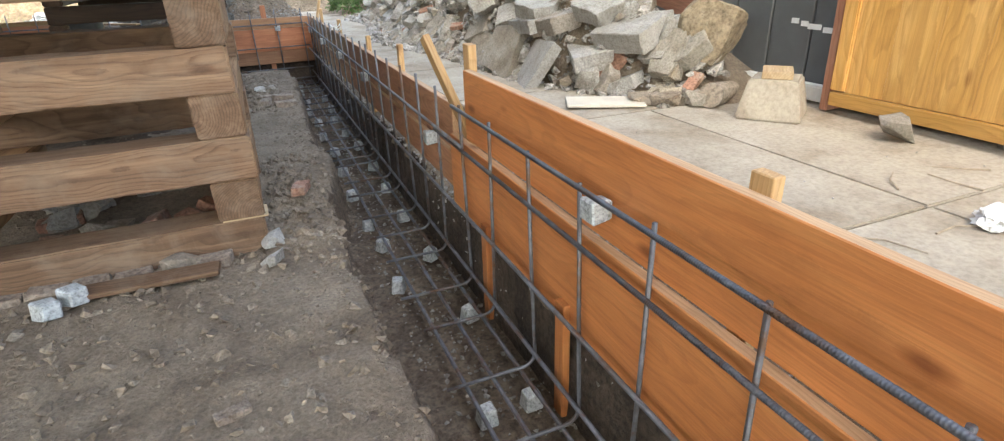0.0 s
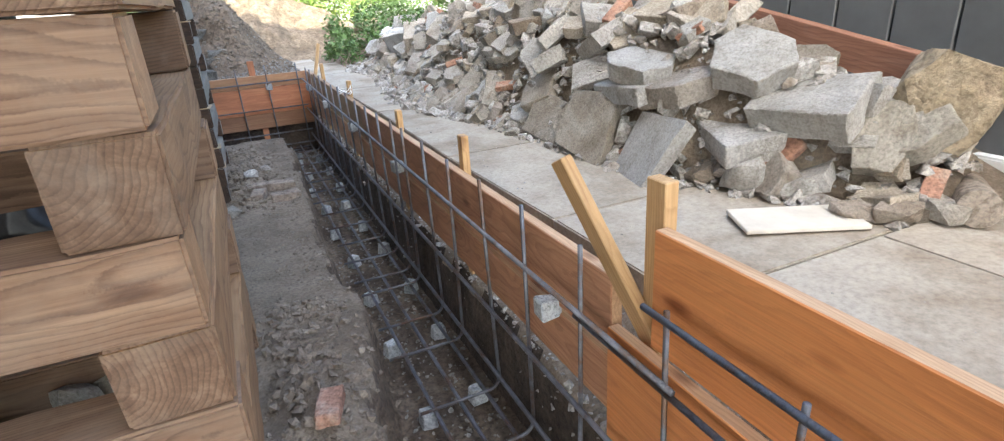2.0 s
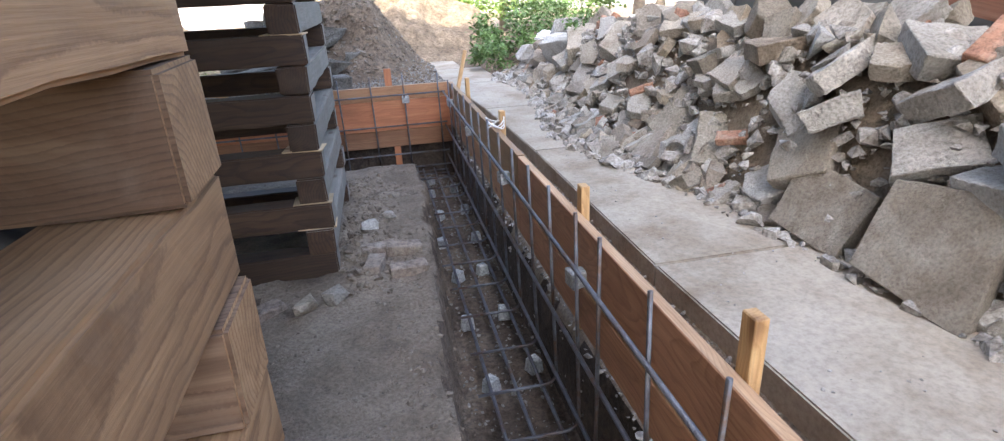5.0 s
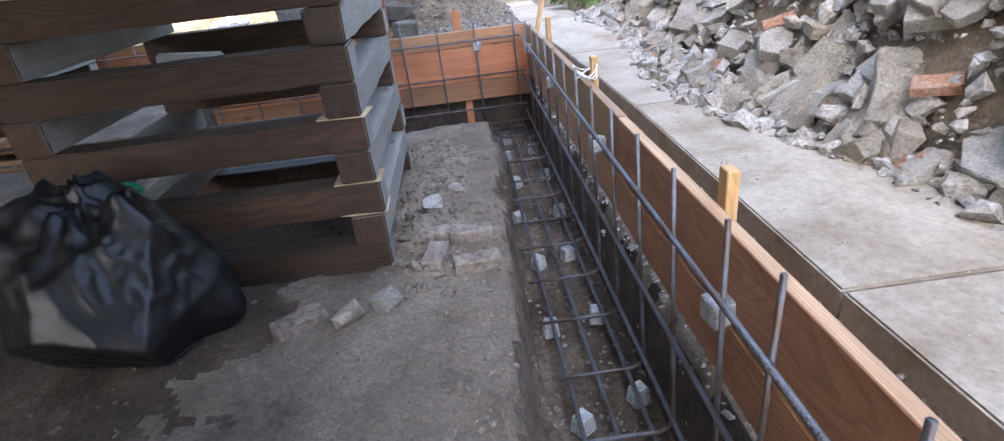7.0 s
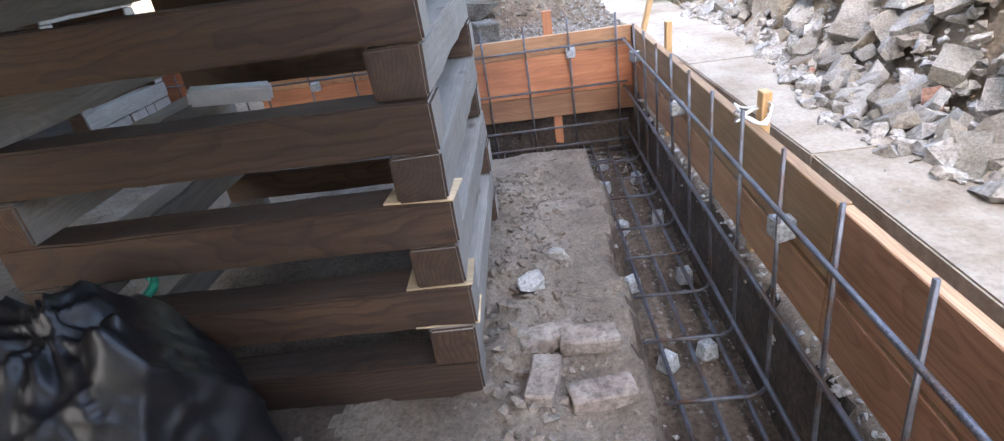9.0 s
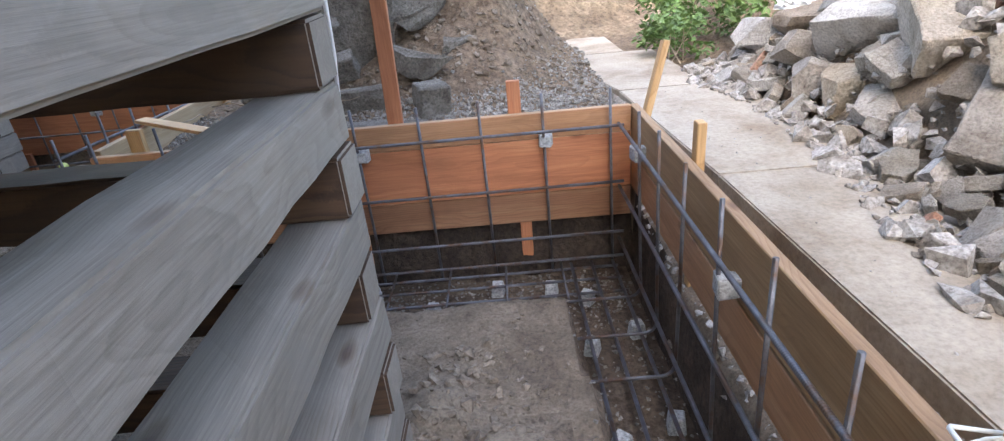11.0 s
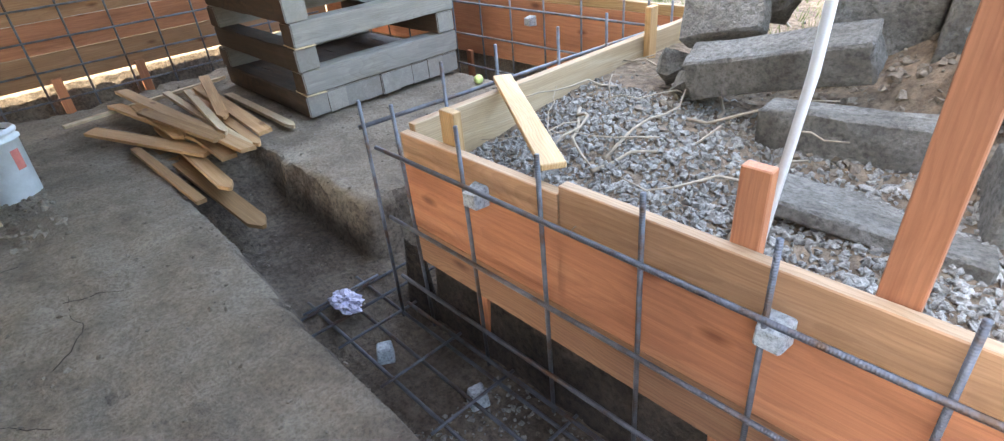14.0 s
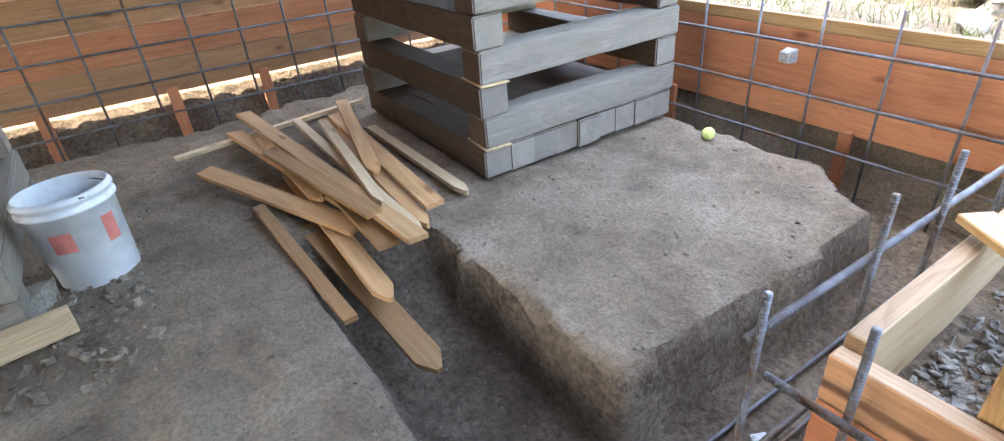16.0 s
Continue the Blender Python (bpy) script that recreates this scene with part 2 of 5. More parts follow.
BEAM = timber("old_red_beam", (0.2, 0.09, 0.055), (0.3, 0.14, 0.09), (0.38, 0.2, 0.14), 0.8, 0.2)
STEEL = bar_steel()
DARK_WALL = plain("dark_siding", (0.1, 0.105, 0.11), 0.6, 0, 0.12, 6)
SIDING = plain("pale_siding", (0.5, 0.49, 0.47), 0.8, 0, 0.1, 4)
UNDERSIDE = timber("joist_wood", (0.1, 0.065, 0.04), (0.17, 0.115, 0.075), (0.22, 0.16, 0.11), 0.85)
WHITE = plain("white_paint", (0.72, 0.72, 0.71), 0.55, 0, 0.12, 12)
BUCKET = plain("bucket_plastic", (0.66, 0.69, 0.72), 0.45, 0, 0.18, 9)
RED = plain("bucket_red_print", (0.62, 0.2, 0.17), 0.5, 0, 0.2, 14)
WIRE = plain("dark_wire", (0.06, 0.06, 0.065), 0.4, 0.7, 0.2)
GREEN = plain("green_plastic", (0.03, 0.38, 0.24), 0.35, 0, 0.15)
BALLM = plain("tennis_felt", (0.56, 0.66, 0.24), 0.95, 0, 0.12, 60, 0.002)
BAG = plain("black_plastic_film", (0.010, 0.010, 0.011), 0.42, 0, 0.3, 30, 0.002)
PURPLE = plain("printed_wrapper", (0.5, 0.48, 0.6), 0.3, 0, 0.6, 40)
TWIG = plain("dry_twig", (0.33, 0.27, 0.2), 0.85, 0, 0.3, 30)
LEAF = plain("leaf_green", (0.11, 0.19, 0.05), 0.55, 0, 0.45, 3)
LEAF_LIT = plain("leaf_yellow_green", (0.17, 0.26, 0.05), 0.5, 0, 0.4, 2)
GRASS = plain("grass_blades", (0.14, 0.17, 0.06), 0.7, 0, 0.4, 2)
BARK = plain("bark", (0.24, 0.2, 0.16), 0.9, 0, 0.3, 20, 0.01)
TAPE = plain("white_tape", (0.75, 0.74, 0.71), 0.5, 0, 0.1)
SAND = earthy("hill_sand", (0.17, 0.125, 0.08), (0.25, 0.19, 0.13), (0.34, 0.27, 0.19), 2.0, 22, bumpd=0.05, pebble=7)


# ---- building blocks ----
def mesh_of(name, bm, mat, smooth=False):
    me = bpy.data.meshes.new(name)
    bm.to_mesh(me)
    bm.free()
    me.materials.append(mat)
    if smooth:
        for p in me.polygons:
            p.use_smooth = True
    return me


def box_bm(sx, sy, sz, bev=0.004, segs=1):
    bm = bmesh.new()
    bmesh.ops.create_cube(bm, size=1)
    bmesh.ops.scale(bm, vec=(sx, sy, sz), verts=bm.verts)
    if bev:
        bmesh.ops.bevel(bm, geom=bm.edges[:], offset=bev, segments=segs, affect="EDGES")
    return bm


def part(name, me, parent, m=None):
    ob = new(name, me)
    ob.parent = parent
    if m is not None:
        ob.matrix_basis = m
    return ob


def worn(bm, amp, freq, seed=0.0):
    for v in bm.verts:
        o = noise.noise_vector(v.co * freq + Vector((seed, seed * 1.7, -seed)))
        v.co += o * amp


def piece(name, a, b, width, thick, mat, up=(0, 0, 1), bev=0.003, edge=None):
    """A board from a to b: its length is local x, its width lies along 'up' as nearly as it can."""
    a, b = Vector(a), Vector(b)
    L = (b - a).length
    bm = box_bm(L, thick, width, bev)
    ob = new(name, mesh_of(name, bm, mat))
    if edge:
        ob.data.materials.append(edge)
        for p in ob.data.polygons:
            if abs(p.normal.z) > 0.9 or abs(p.normal.x) > 0.9:
                p.material_index = 1
    x = (b - a).normalized()
    y = Vector(up).cross(x).normalized()
    z = x.cross(y)
    ob.matrix_basis = Matrix.Translation((a + b) / 2) @ Matrix((x, y, z)).transposed().to_4x4()
    return ob


def tube_bm(pts, r, sides=8, taper=1.0):
    bm = bmesh.new()
    rings = []
    n = len(pts)
    for i, p in enumerate(pts):
        p = Vector(p)
        d = (Vector(pts[min(i + 1, n - 1)]) - Vector(pts[max(i - 1, 0)])).normalized()
        u = d.cross(Vector((0.13, 0.21, 0.97)))
        if u.length < 0.1:
            u = d.cross(Vector((1, 0, 0.1)))
        u.normalize()
        w = d.cross(u)
        rr = r * (1 + (taper - 1) * i / max(1, n - 1))
        rings.append([bm.verts.new(p + rr * (math.cos(2 * math.pi * k / sides) * u + math.sin(2 * math.pi * k / sides) * w)) for k in range(sides)])
    for r0, r1 in zip(rings, rings[1:]):
        for k in range(sides):
            bm.faces.new((r0[k], r0[(k + 1) % sides], r1[(k + 1) % sides], r1[k]))
    bm.faces.new(rings[0][::-1])
    bm.faces.new(rings[-1])
    bmesh.ops.recalc_face_normals(bm, faces=bm.faces)
    return bm


def smoothstep(a, b, x):
    t = min(1.0, max(0.0, (x - a) / (b - a)))
    return t * t * (3 - 2 * t)


def lerp_table(table, v):
    if v <= table[0][0]:
        return table[0][1]
    for (a, p), (b, q) in zip(table, table[1:]):
        if v <= b:
            return p + (q - p) * (v - a) / (b - a)
    return table[-1][1]


# ---- the ground: one sheet with trenches, ledges and mounds ----
EDGE = [(-2, 0.22), (0.6, 0.235), (1.3, 0.215), (2.0, 0.17), (2.8, 0.19), (3.5, 0.285), (4.7, 0.27), (5.3, 0.285), (6.3, 0.315), (6.7, 0.35), (7.6, 0.35)]
RIDGE = [(2.3, 0.0), (2.6, 0.2), (3.1, 0.5), (3.8, 0.72), (5.5, 0.78), (7.0, 0.74), (8.2, 0.62), (9.2, 0.45), (9.9, 0.25), (10.3, 0.0)]
BASE = [(2.4, 2.25), (2.9, 2.08), (3.3, 1.88), (3.65, 1.75), (4.7, 1.68), (5.3, 1.60), (5.9, 1.45), (6.6, 1.32), (7.3, 1.42), (8.1, 1.58), (9.0, 1.64), (9.6, 1.52), (10.5, 1.6)]
PATH_Z = 0.364


def rough(x, y, f, s=0.0):
    return noise.fractal(Vector((x * f + s, y * f - s, s * 0.37)), 1.0, 2.0, 4)


def mound(x, y):
    """Height of the rubble's core above the slab."""
    top = lerp_table(RIDGE, y)
    b = lerp_table(BASE, y)
    spill = smoothstep(1.66, 1.4, b)
    return top * (smoothstep(b + 0.02 + 0.2 * spill, max(2.16, b + 0.3), x) * 0.9 + 0.1 * smoothstep(b, b + 0.2, x)) * (1 - 0.35 * smoothstep(2.3, 2.9, x))


def ground_z(x, y):
    e = 0.02 * rough(x, y, 2.1, 3) + 0.012 * rough(x, y, 9, 8)
    ledge = lerp_table(EDGE, y) + 0.05 * rough(x * 0.2, y, 2.2, 5) + 0.02 * rough(x, y, 8, 9)
    lip = 0.02 * rough(x, y, 3.0, 12)
    edge2 = 7.66 + 0.26 * smoothstep(-0.3, -1.0, x) + 0.06 * smoothstep(-1.5, -3.0, x) + lip
    z = 0.018 * rough(x, y, 1.1, 1) + 0.014 * rough(x, y, 5.5, 2) + 0.011 * rough(x, y, 13, 2)
    # crumbled soil beside the cribs
    z += 0.07 * math.exp(-((x - 0.02) / 0.13) ** 2) * smoothstep(2.3, 2.6, y) * (1 - smoothstep(3.3, 3.8, y)) * (0.6 + rough(x, y, 6, 4))
    z += 0.07 * math.exp(-((x + 0.1) / 0.12) ** 2) * smoothstep(5.3, 5.7, y) * (1 - smoothstep(7.0, 7.4, y)) * (0.7 + rough(x, y, 6, 4))
    floor1 = -0.365 + 0.5 * e + 0.012 * rough(x, y, 14, 6)
    inside = x > -6.43 and x < 0.80 and y < 10.58
    if inside and x > ledge and y < 8.5:
        w = max(smoothstep(ledge, ledge + 0.07, x), smoothstep(edge2, edge2 + 0.08, y))
        back = smoothstep(0.775 + lip, 0.80, x)
        z = z * (1 - w) + (floor1 * (1 - back) + 0.02 * back) * w
    elif inside and x > -6.43 and y > edge2 and y < 8.5 + lip * 0.5:
        deep = floor1 + 0.09 * smoothstep(-1.9, -2.4, x) + 0.28 * smoothstep(-3.1, -4.0, x)
        w = smoothstep(edge2, edge2 + 0.08, y)
        z = z * (1 - w) + deep * w
    elif y >= 8.5 + lip * 0.5 and y < 10.58 and -1.93 + lip * 0.4 < x < 0.84:
        # gravel yard behind the form
        z = 0.34 + e + 0.10 * smoothstep(8.6, 9.4, y)
        if y < 8.53:
            z = -0.03
    elif inside and y >= 8.5 and x <= -1.93:
        right = -2.45 + 1.5 * lip
        front = 8.53 + 1.5 * lip - 0.1 * smoothstep(-3.0, -3.6, x)
        back = 10.16 + 1.5 * lip - 0.25 * smoothstep(-2.9, -2.45, x)
        w = smoothstep(right + 0.05, right, x) * smoothstep(front - 0.05, front, y) * smoothstep(back + 0.05, back, y)
        z = (floor1 + 0.07) * (1 - w) + (z + 0.015) * w
        if x < -3.3:
            z = max(z, (0.0 + e * 0.4) * smoothstep(-3.3, -3.7, x) * smoothstep(9.0, 8.9, y) - 0.4 * (1 - smoothstep(9.0, 8.9, y)))
    if x < -5.5 and x > -6.43 and y < 10.58:
        w = smoothstep(-5.6 + lip * 2, -5.68 + lip * 2, x)
        z = z * (1 - w) + floor1 * w
    if x <= -6.43:
        z = 0.02 + 0.25 * smoothstep(-6.46, -7.0, x) + e
    if y >= 10.58:
        z = 0.33 + 1.6 * e
    # soil between the long form and the slab
    if x >= 0.80 and y < 10.58 and not (y >= 8.5 and x < 0.84):
        z = 0.03 + 0.24 * smoothstep(0.82, 1.08, x) + 0.6 * e
        if x > 1.12:
            z = 0.315
    if y > 8.45 and x >= 0.80:
        z = max(z, 0.27 + 0.05 * smoothstep(8.5, 9.0, y))
    # rubble core, gravel heap, sand hill, distant rise
    if x > 1.25 and 2.2 < y < 10.6:
        z = max(z, PATH_Z + mound(x, y) - 0.10 if mound(x, y) > 0.05 else z)
    if y > 8.53 and x > -1.93:
        d = math.hypot((x + 0.22) / 0.98, (y - 10.85) / 1.5)
        z += max(0.0, 1.12 * (1 - smoothstep(0.0, 1.25, d))) * (1 + 0.5 * rough(x, y, 1.5, 20)) + 0.0
    d = math.hypot((x - 0.35) / 2.9, (y - 14.4) / 2.4)
    z += 1.3 * (1 - smoothstep(0.0, 1.1, d)) * (1 + 0.45 * rough(x, y, 1.2, 21))
    d = math.hypot((x - 2.9) / 1.5, (y - 11.9) / 1.9)
    z += 0.55 * (1 - smoothstep(0.0, 1.0, d)) * (1 + 0.4 * rough(x, y, 1.4, 22))
    d = math.hypot((x + 4.5) / 3.0, (y - 15.5) / 2.0)
    z += 0.9 * (1 - smoothstep(0.0, 1.0, d)) * (1 + 0.4 * rough(x, y, 1.4, 23))
    return z


def span(a, b, step):
    n = max(1, round((b - a) / step))
    return [a + (b - a) * i / n for i in range(n)]


def make_ground():
    xs = [-400, -150, -60, -30, -16, -11] + span(-8.5, -6.5, 0.2) + span(-6.5, -4.2, 0.06) + span(-4.2, 1.16, 0.028) + span(1.16, 3.0, 0.08) + span(3.0, 6, 0.3) + [7, 9, 12, 20, 40, 100, 400]
    ys = [-400, -100, -30, -10, -5] + span(-3, 0.5, 0.12) + span(0.5, 10.7, 0.032) + span(10.7, 18.5, 0.12) + [19, 21, 25, 32, 45, 80, 150, 400]
    nx, ny = len(xs), len(ys)
    co = [(x, y, ground_z(x, y)) for y in ys for x in xs]
    faces = [(j * nx + i, j * nx + i + 1, (j + 1) * nx + i + 1, (j + 1) * nx + i) for j in range(ny - 1) for i in range(nx - 1)]
    me = bpy.data.meshes.new("ground")
    me.from_pydata(co, [], faces)
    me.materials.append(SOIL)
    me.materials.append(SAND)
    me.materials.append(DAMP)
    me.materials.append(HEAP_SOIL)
    me.materials.append(WET_SHADE)
    me.materials.append(SHADE_EARTH)
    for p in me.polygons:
        x, y, z = p.center
        p.use_smooth = True
        if y > 12.2:
            p.material_index = 1
        # steep cuts below the forms: shade painted in with the darkest clay
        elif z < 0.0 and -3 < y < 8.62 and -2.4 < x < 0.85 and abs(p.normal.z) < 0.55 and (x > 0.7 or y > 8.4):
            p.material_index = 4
        elif z < -0.02 and -3 < y < 10.6 and -6.5 < x < 0.85:
            p.material_index = 2
        # patch before the middle crib: shade under the house put into the soil colour
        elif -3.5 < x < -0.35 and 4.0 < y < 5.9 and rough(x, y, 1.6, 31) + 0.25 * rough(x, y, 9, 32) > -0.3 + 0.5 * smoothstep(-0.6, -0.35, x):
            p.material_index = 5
        elif y > 8.53 and x > -1.93 and y < 12.3:
            p.material_index = 3
    ob = new("ground", me)
    return tagged(ob, "bare brown soil with dug foundation trenches", "ground", kind="structure")


make_ground()

def soil_crack(x, y, turn, length, seed):
    """A shallow open crack: a thin dark wedge sunk along a wandering line."""
    rr = random.Random(seed)
    pts, a = [(x, y)], math.radians(turn)
    for k in range(int(length / 0.03)):
        a += rr.uniform(-0.5, 0.5)
        pts.append((pts[-1][0] + 0.03 * math.cos(a), pts[-1][1] + 0.03 * math.sin(a)))
    ob = new("soil_crack", mesh_of("soil_crack", tube_bm([(px, py, ground_z(px, py) + 0.001) for px, py in pts], 0.0022, 4, 0.4), WET_SHADE))
    tagged(ob, "thin dry crack in the packed soil", "crack", kind="structure")


for k, (x, y, turn, length) in enumerate([(-2.35, 7.25, 150, 0.5), (-2.75, 7.35, 60, 0.22), (-2.05, 7.2, 200, 0.3), (-3.0, 7.1, 170, 0.35)]):
    soil_crack(x, y, turn, length, 60 + k)

# ---- slab path ----
pavement = tagged(new("pavement"), "old stained concrete walk in cast panels", "pavement", kind="structure")


def slab_panel(corners, name="panel"):
    bm = bmesh.new()
    cx = sum(c[0] for c in corners) / len(corners)
    cy = sum(c[1] for c in corners) / len(corners)
    bot = [bm.verts.new((x - cx, y - cy, -0.11)) for x, y in corners]
    top = [bm.verts.new((x - cx, y - cy, 0.0)) for x, y in corners]
    n = len(corners)
    for i in range(n):
        bm.faces.new((bot[i], bot[(i + 1) % n], top[(i + 1) % n], top[i]))
    bm.faces.new(top)
    bm.faces.new(bot[::-1])
    bmesh.ops.recalc_face_normals(bm, faces=bm.faces)
    bmesh.ops.bevel(bm, geom=[e for e in bm.edges if all(v.co.z > -0.01 for v in e.verts)], offset=0.006, segments=2, affect="EDGES")
    part(name, mesh_of(name, bm, CONCRETE), pavement, pose(cx, cy, PATH_Z))


LEFT = [(-3, 1.13), (2.7, 1.11), (3.42, 1.1), (4.62, 1.07), (6.37, 1.08), (8.0, 1.04), (9.0, 1.0), (9.6, 0.95), (10.4, 0.86), (11.2, 0.62), (12.5, 0.3)]
JOINTS = [-3.0, -0.6, 1.0, 2.59, 3.38, 4.6, 6.37, 7.95, 9.6, 11.1, 12.2]
for a, b in zip(JOINTS, JOINTS[1:]):
    g = 0.005
    r = 2.0 if b < 2.8 else 3.3
    r2 = 2.1 if b > 9.7 else 3.4
    if r2 == 3.4:
        cols = [(None, r), (r, 3.4)] if r < 3 else [(None, 3.4)]
    else:
        cols = [(None, 1.55 if b < 12 else 1.3)]
    for lo, hi in cols:
        l0 = lerp_table(LEFT, a) if lo is None else lo + 0.006
        l1 = lerp_table(LEFT, b) if lo is None else lo + 0.006
        slab_panel([(l0, a + g), (hi, a + g), (hi, b - g), (l1, b - g)])


# ---- form boards ----
def form(name, label):
    return tagged(new(name), label, "formwork", kind="structure")


def plank_part(parent, a, b, width, mat, thick=0.038, up=(0, 0, 1)):
    ob = piece("plank", a, b, width, thick, mat, up, edge=EDGE_WOOD)
    ob.parent = parent
    return ob


form_near = form("form_wall_near", "new orange fir form boards on the trench edge")
plank_part(form_near, (0.829, 2.39, 0.575), (0.829, -2.6, 0.575), 0.32, FORM_ORANGE)
plank_part(form_near, (0.789, 2.52, 0.228), (0.789, -2.6, 0.228), 0.375, FORM_ORANGE)
form_long = form("form_wall_long", "brown fir form boards along the trench")
for y0, y1, upper, lower in [(2.53, 5.62, FORM_TAN, FORM_TAN), (5.625, 8.52, FORM_FAR, FORM_LOW)]:
    plank_part(form_long, (0.809, y0, 0.44), (0.809, y1, 0.435), 0.23, upper)
    plank_part(form_long, (0.809, y0, 0.205 + 0.003 * (y0 - 2.53)), (0.809, y1, 0.205 + 0.003 * (y1 - 2.53)), 0.185, lower)
form_end = form("form_wall_end", "reddish fir form boards with a paler top strip")
plank_part(form_end, (-1.18, 8.486, 0.493), (0.785, 8.486, 0.493), 0.128, FORM_LOW)
plank_part(form_end, (-1.93, 8.486, 0.478), (-1.184, 8.486, 0.478), 0.1, FORM_LOW)
plank_part(form_end, (-1.93, 8.484, 0.282), (0.785, 8.484, 0.282), 0.286, FORM_RED)
plank_part(form_end, (-1.93, 8.487, 0.054), (0.785, 8.487, 0.054), 0.164, FORM_TAN)
form_side = form("form_wall_side", "pale fir form boards standing on edge")
plank_part(form_side, (-1.911, 8.51, 0.41), (-1.911, 10.52, 0.41), 0.285, FORM_PALE)
plank_part(form_side, (-1.911, 8.51, 0.132), (-1.911, 10.52, 0.132), 0.265, FORM_PALE)
form_back = form("form_wall_back", "orange-brown fir form boards before the grass")
plank_part(form_back, (-6.4, 10.57, 0.525), (-1.89, 10.57, 0.525), 0.06, STAKE)
plank_part(form_back, (-6.4, 10.57, 0.26), (-1.89, 10.57, 0.26), 0.465, FORM_RED)
form_left = form("form_wall_left", "stacked reddish fir form boards behind steel bars")
for k, wood in enumerate((FORM_LOW, FORM_RED, FORM_LOW, FORM_RED)):
    plank_part(form_left, (-6.42, 4.0, 0.178 + 0.246 * k), (-6.42, 10.54, 0.178 + 0.246 * k), 0.24, wood)


# ---- stakes and braces ----
def stake(a, b, w, t, mat=None, up=None, label="sawn wooden stake nailed to the form", grp="form stakes"):
    ob = piece("stake", a, b, w, t, mat or STAKE, up or (1, 0, 0))
    return tagged(ob, label, "stake", grp)


for y, z, w in [(0.70, 0.775, 0.062)]:
    stake((0.866, y, -0.1), (0.866, y, z), 0.034, w)
stake((0.862, 2.43, -0.35), (0.862, 2.43, 0.84), 0.04, 0.07)
for y, z in [(3.72, 0.70), (4.78, 0.65), (6.27, 0.665), (7.66, 0.69)]:
    stake((0.846, y, -0.37), (0.85, y, z), 0.034, 0.05)
for y in (1.35, 2.05):
    stake((0.76, y, -0.38), (0.76, y, 0.12), 0.03, 0.06, FORM_ORANGE)
stake((0.845, 2.42, 0.40), (0.72, 2.66, 0.86), 0.034, 0.06, label="slanting wooden brace by the form")
for x, z in [(0.215, 0.715), (-0.68, 0.74)]:
    stake((x, 8.526, 0.3), (x, 8.526, z), 0.034, 0.066, FORM_RED, (0, 1, 0))
for x in (0.23, -0.66, -1.62):
    stake((x, 8.52, -0.34), (x, 8.52, 0.0), 0.03, 0.062, FORM_RED, (0, 1, 0))
stake((-0.39, 8.53, 0.30), (-0.37, 8.56, 1.55), 0.036, 0.075, FORM_RED, (0, 1, 0), "tall reddish wooden post behind the form")
stake((0.86, 8.56, 0.38), (0.99, 8.64, 0.82), 0.034, 0.07)
stake((-1.70, 8.528, 0.2), (-1.70, 8.528, 0.64), 0.036, 0.075, None, (0, 1, 0))
stake((-1.24, 8.52, 0.575), (-1.94, 8.99, 0.585), 0.02, 0.075, None, (0, 0, 1), "flat wooden brace across the form corner")
stake((-1.87, 9.93, 0.0), (-1.87, 9.93, 0.69), 0.034, 0.062)
stake((-2.9, 10.53, -0.33), (-2.9, 10.53, 0.05), 0.03, 0.06, FORM_RED, (0, 1, 0))
stake((-4.0, 10.53, -0.33), (-4.0, 10.53, 0.05), 0.03, 0.06, FORM_RED, (0, 1, 0))
for y in (7.15, 7.95, 8.6):
    stake((-6.37, y, -0.34), (-6.37, y, 0.10), 0.03, 0.075, FORM_RED)

# ---- reinforcing bars ----
BAR_R = 0.0072


def rebar(a, b, r=BAR_R, grp="steel bars in the trench"):
    a, b = Vector(a), Vector(b)
    L = (b - a).length
    bm = tube_bm([(-L / 2, 0, 0), (L / 2, 0, 0)], r, 10)
    ob = new("rebar", mesh_of("rebar", bm, STEEL, True))
    x = (b - a).normalized()
    y = x.cross(Vector((0.3, 0.2, 0.9))).normalized()
    ob.matrix_basis = Matrix.Translation((a + b) / 2) @ Matrix((x, y, x.cross(y))).transposed().to_4x4()
    return tagged(ob, "ribbed grey steel bar with rust patches", "rebar", grp)


def bent_bar(x, y, tip, foot_x, foot_y):
    """An upright bar whose foot is bent across the trench floor."""
    pts = [(x, y, tip), (x + 0.006, y * 0.5 + foot_y * 0.5, 0.1), (x + 0.01, foot_y, -0.21)]
    pts += [(x + 0.01 - 0.055 * (1 - math.cos(a)), foot_y, -0.21 - 0.055 * math.sin(a)) for a in (0.3, 0.6, 0.9, 1.2, 1.5)]
    pts.append((foot_x, foot_y, -0.266))
    ob = new("rebar", mesh_of("rebar", tube_bm(pts, BAR_R, 9), STEEL, True))
    return tagged(ob, "bent grey steel bar with rust patches", "rebar", "steel bars in the trench")


rnd = random.Random(4)
long_ys = [0.19 + 0.343 * k for k in range(13)] + [4.53 + 0.323 * k for k in range(12)]
for y in long_ys:
    tip = 0.607 if y < 2.4 else 0.635
    bent_bar(0.733, y, tip + rnd.uniform(-0.012, 0.012), 0.395 + rnd.uniform(-0.02, 0.02), y + rnd.uniform(-0.05, 0.05))
rebar((0.718, -2.4, 0.583), (0.718, 2.31, 0.60), 0.0085)
rebar((0.718, -2.4, 0.39), (0.718, 2.6, 0.425), 0.0085)
rebar((0.718, 2.2, 0.437), (0.718, 8.44, 0.478), 0.0085)
rebar((0.72, -2.4, 0.08), (0.72, 8.44, 0.15), 0.0085)
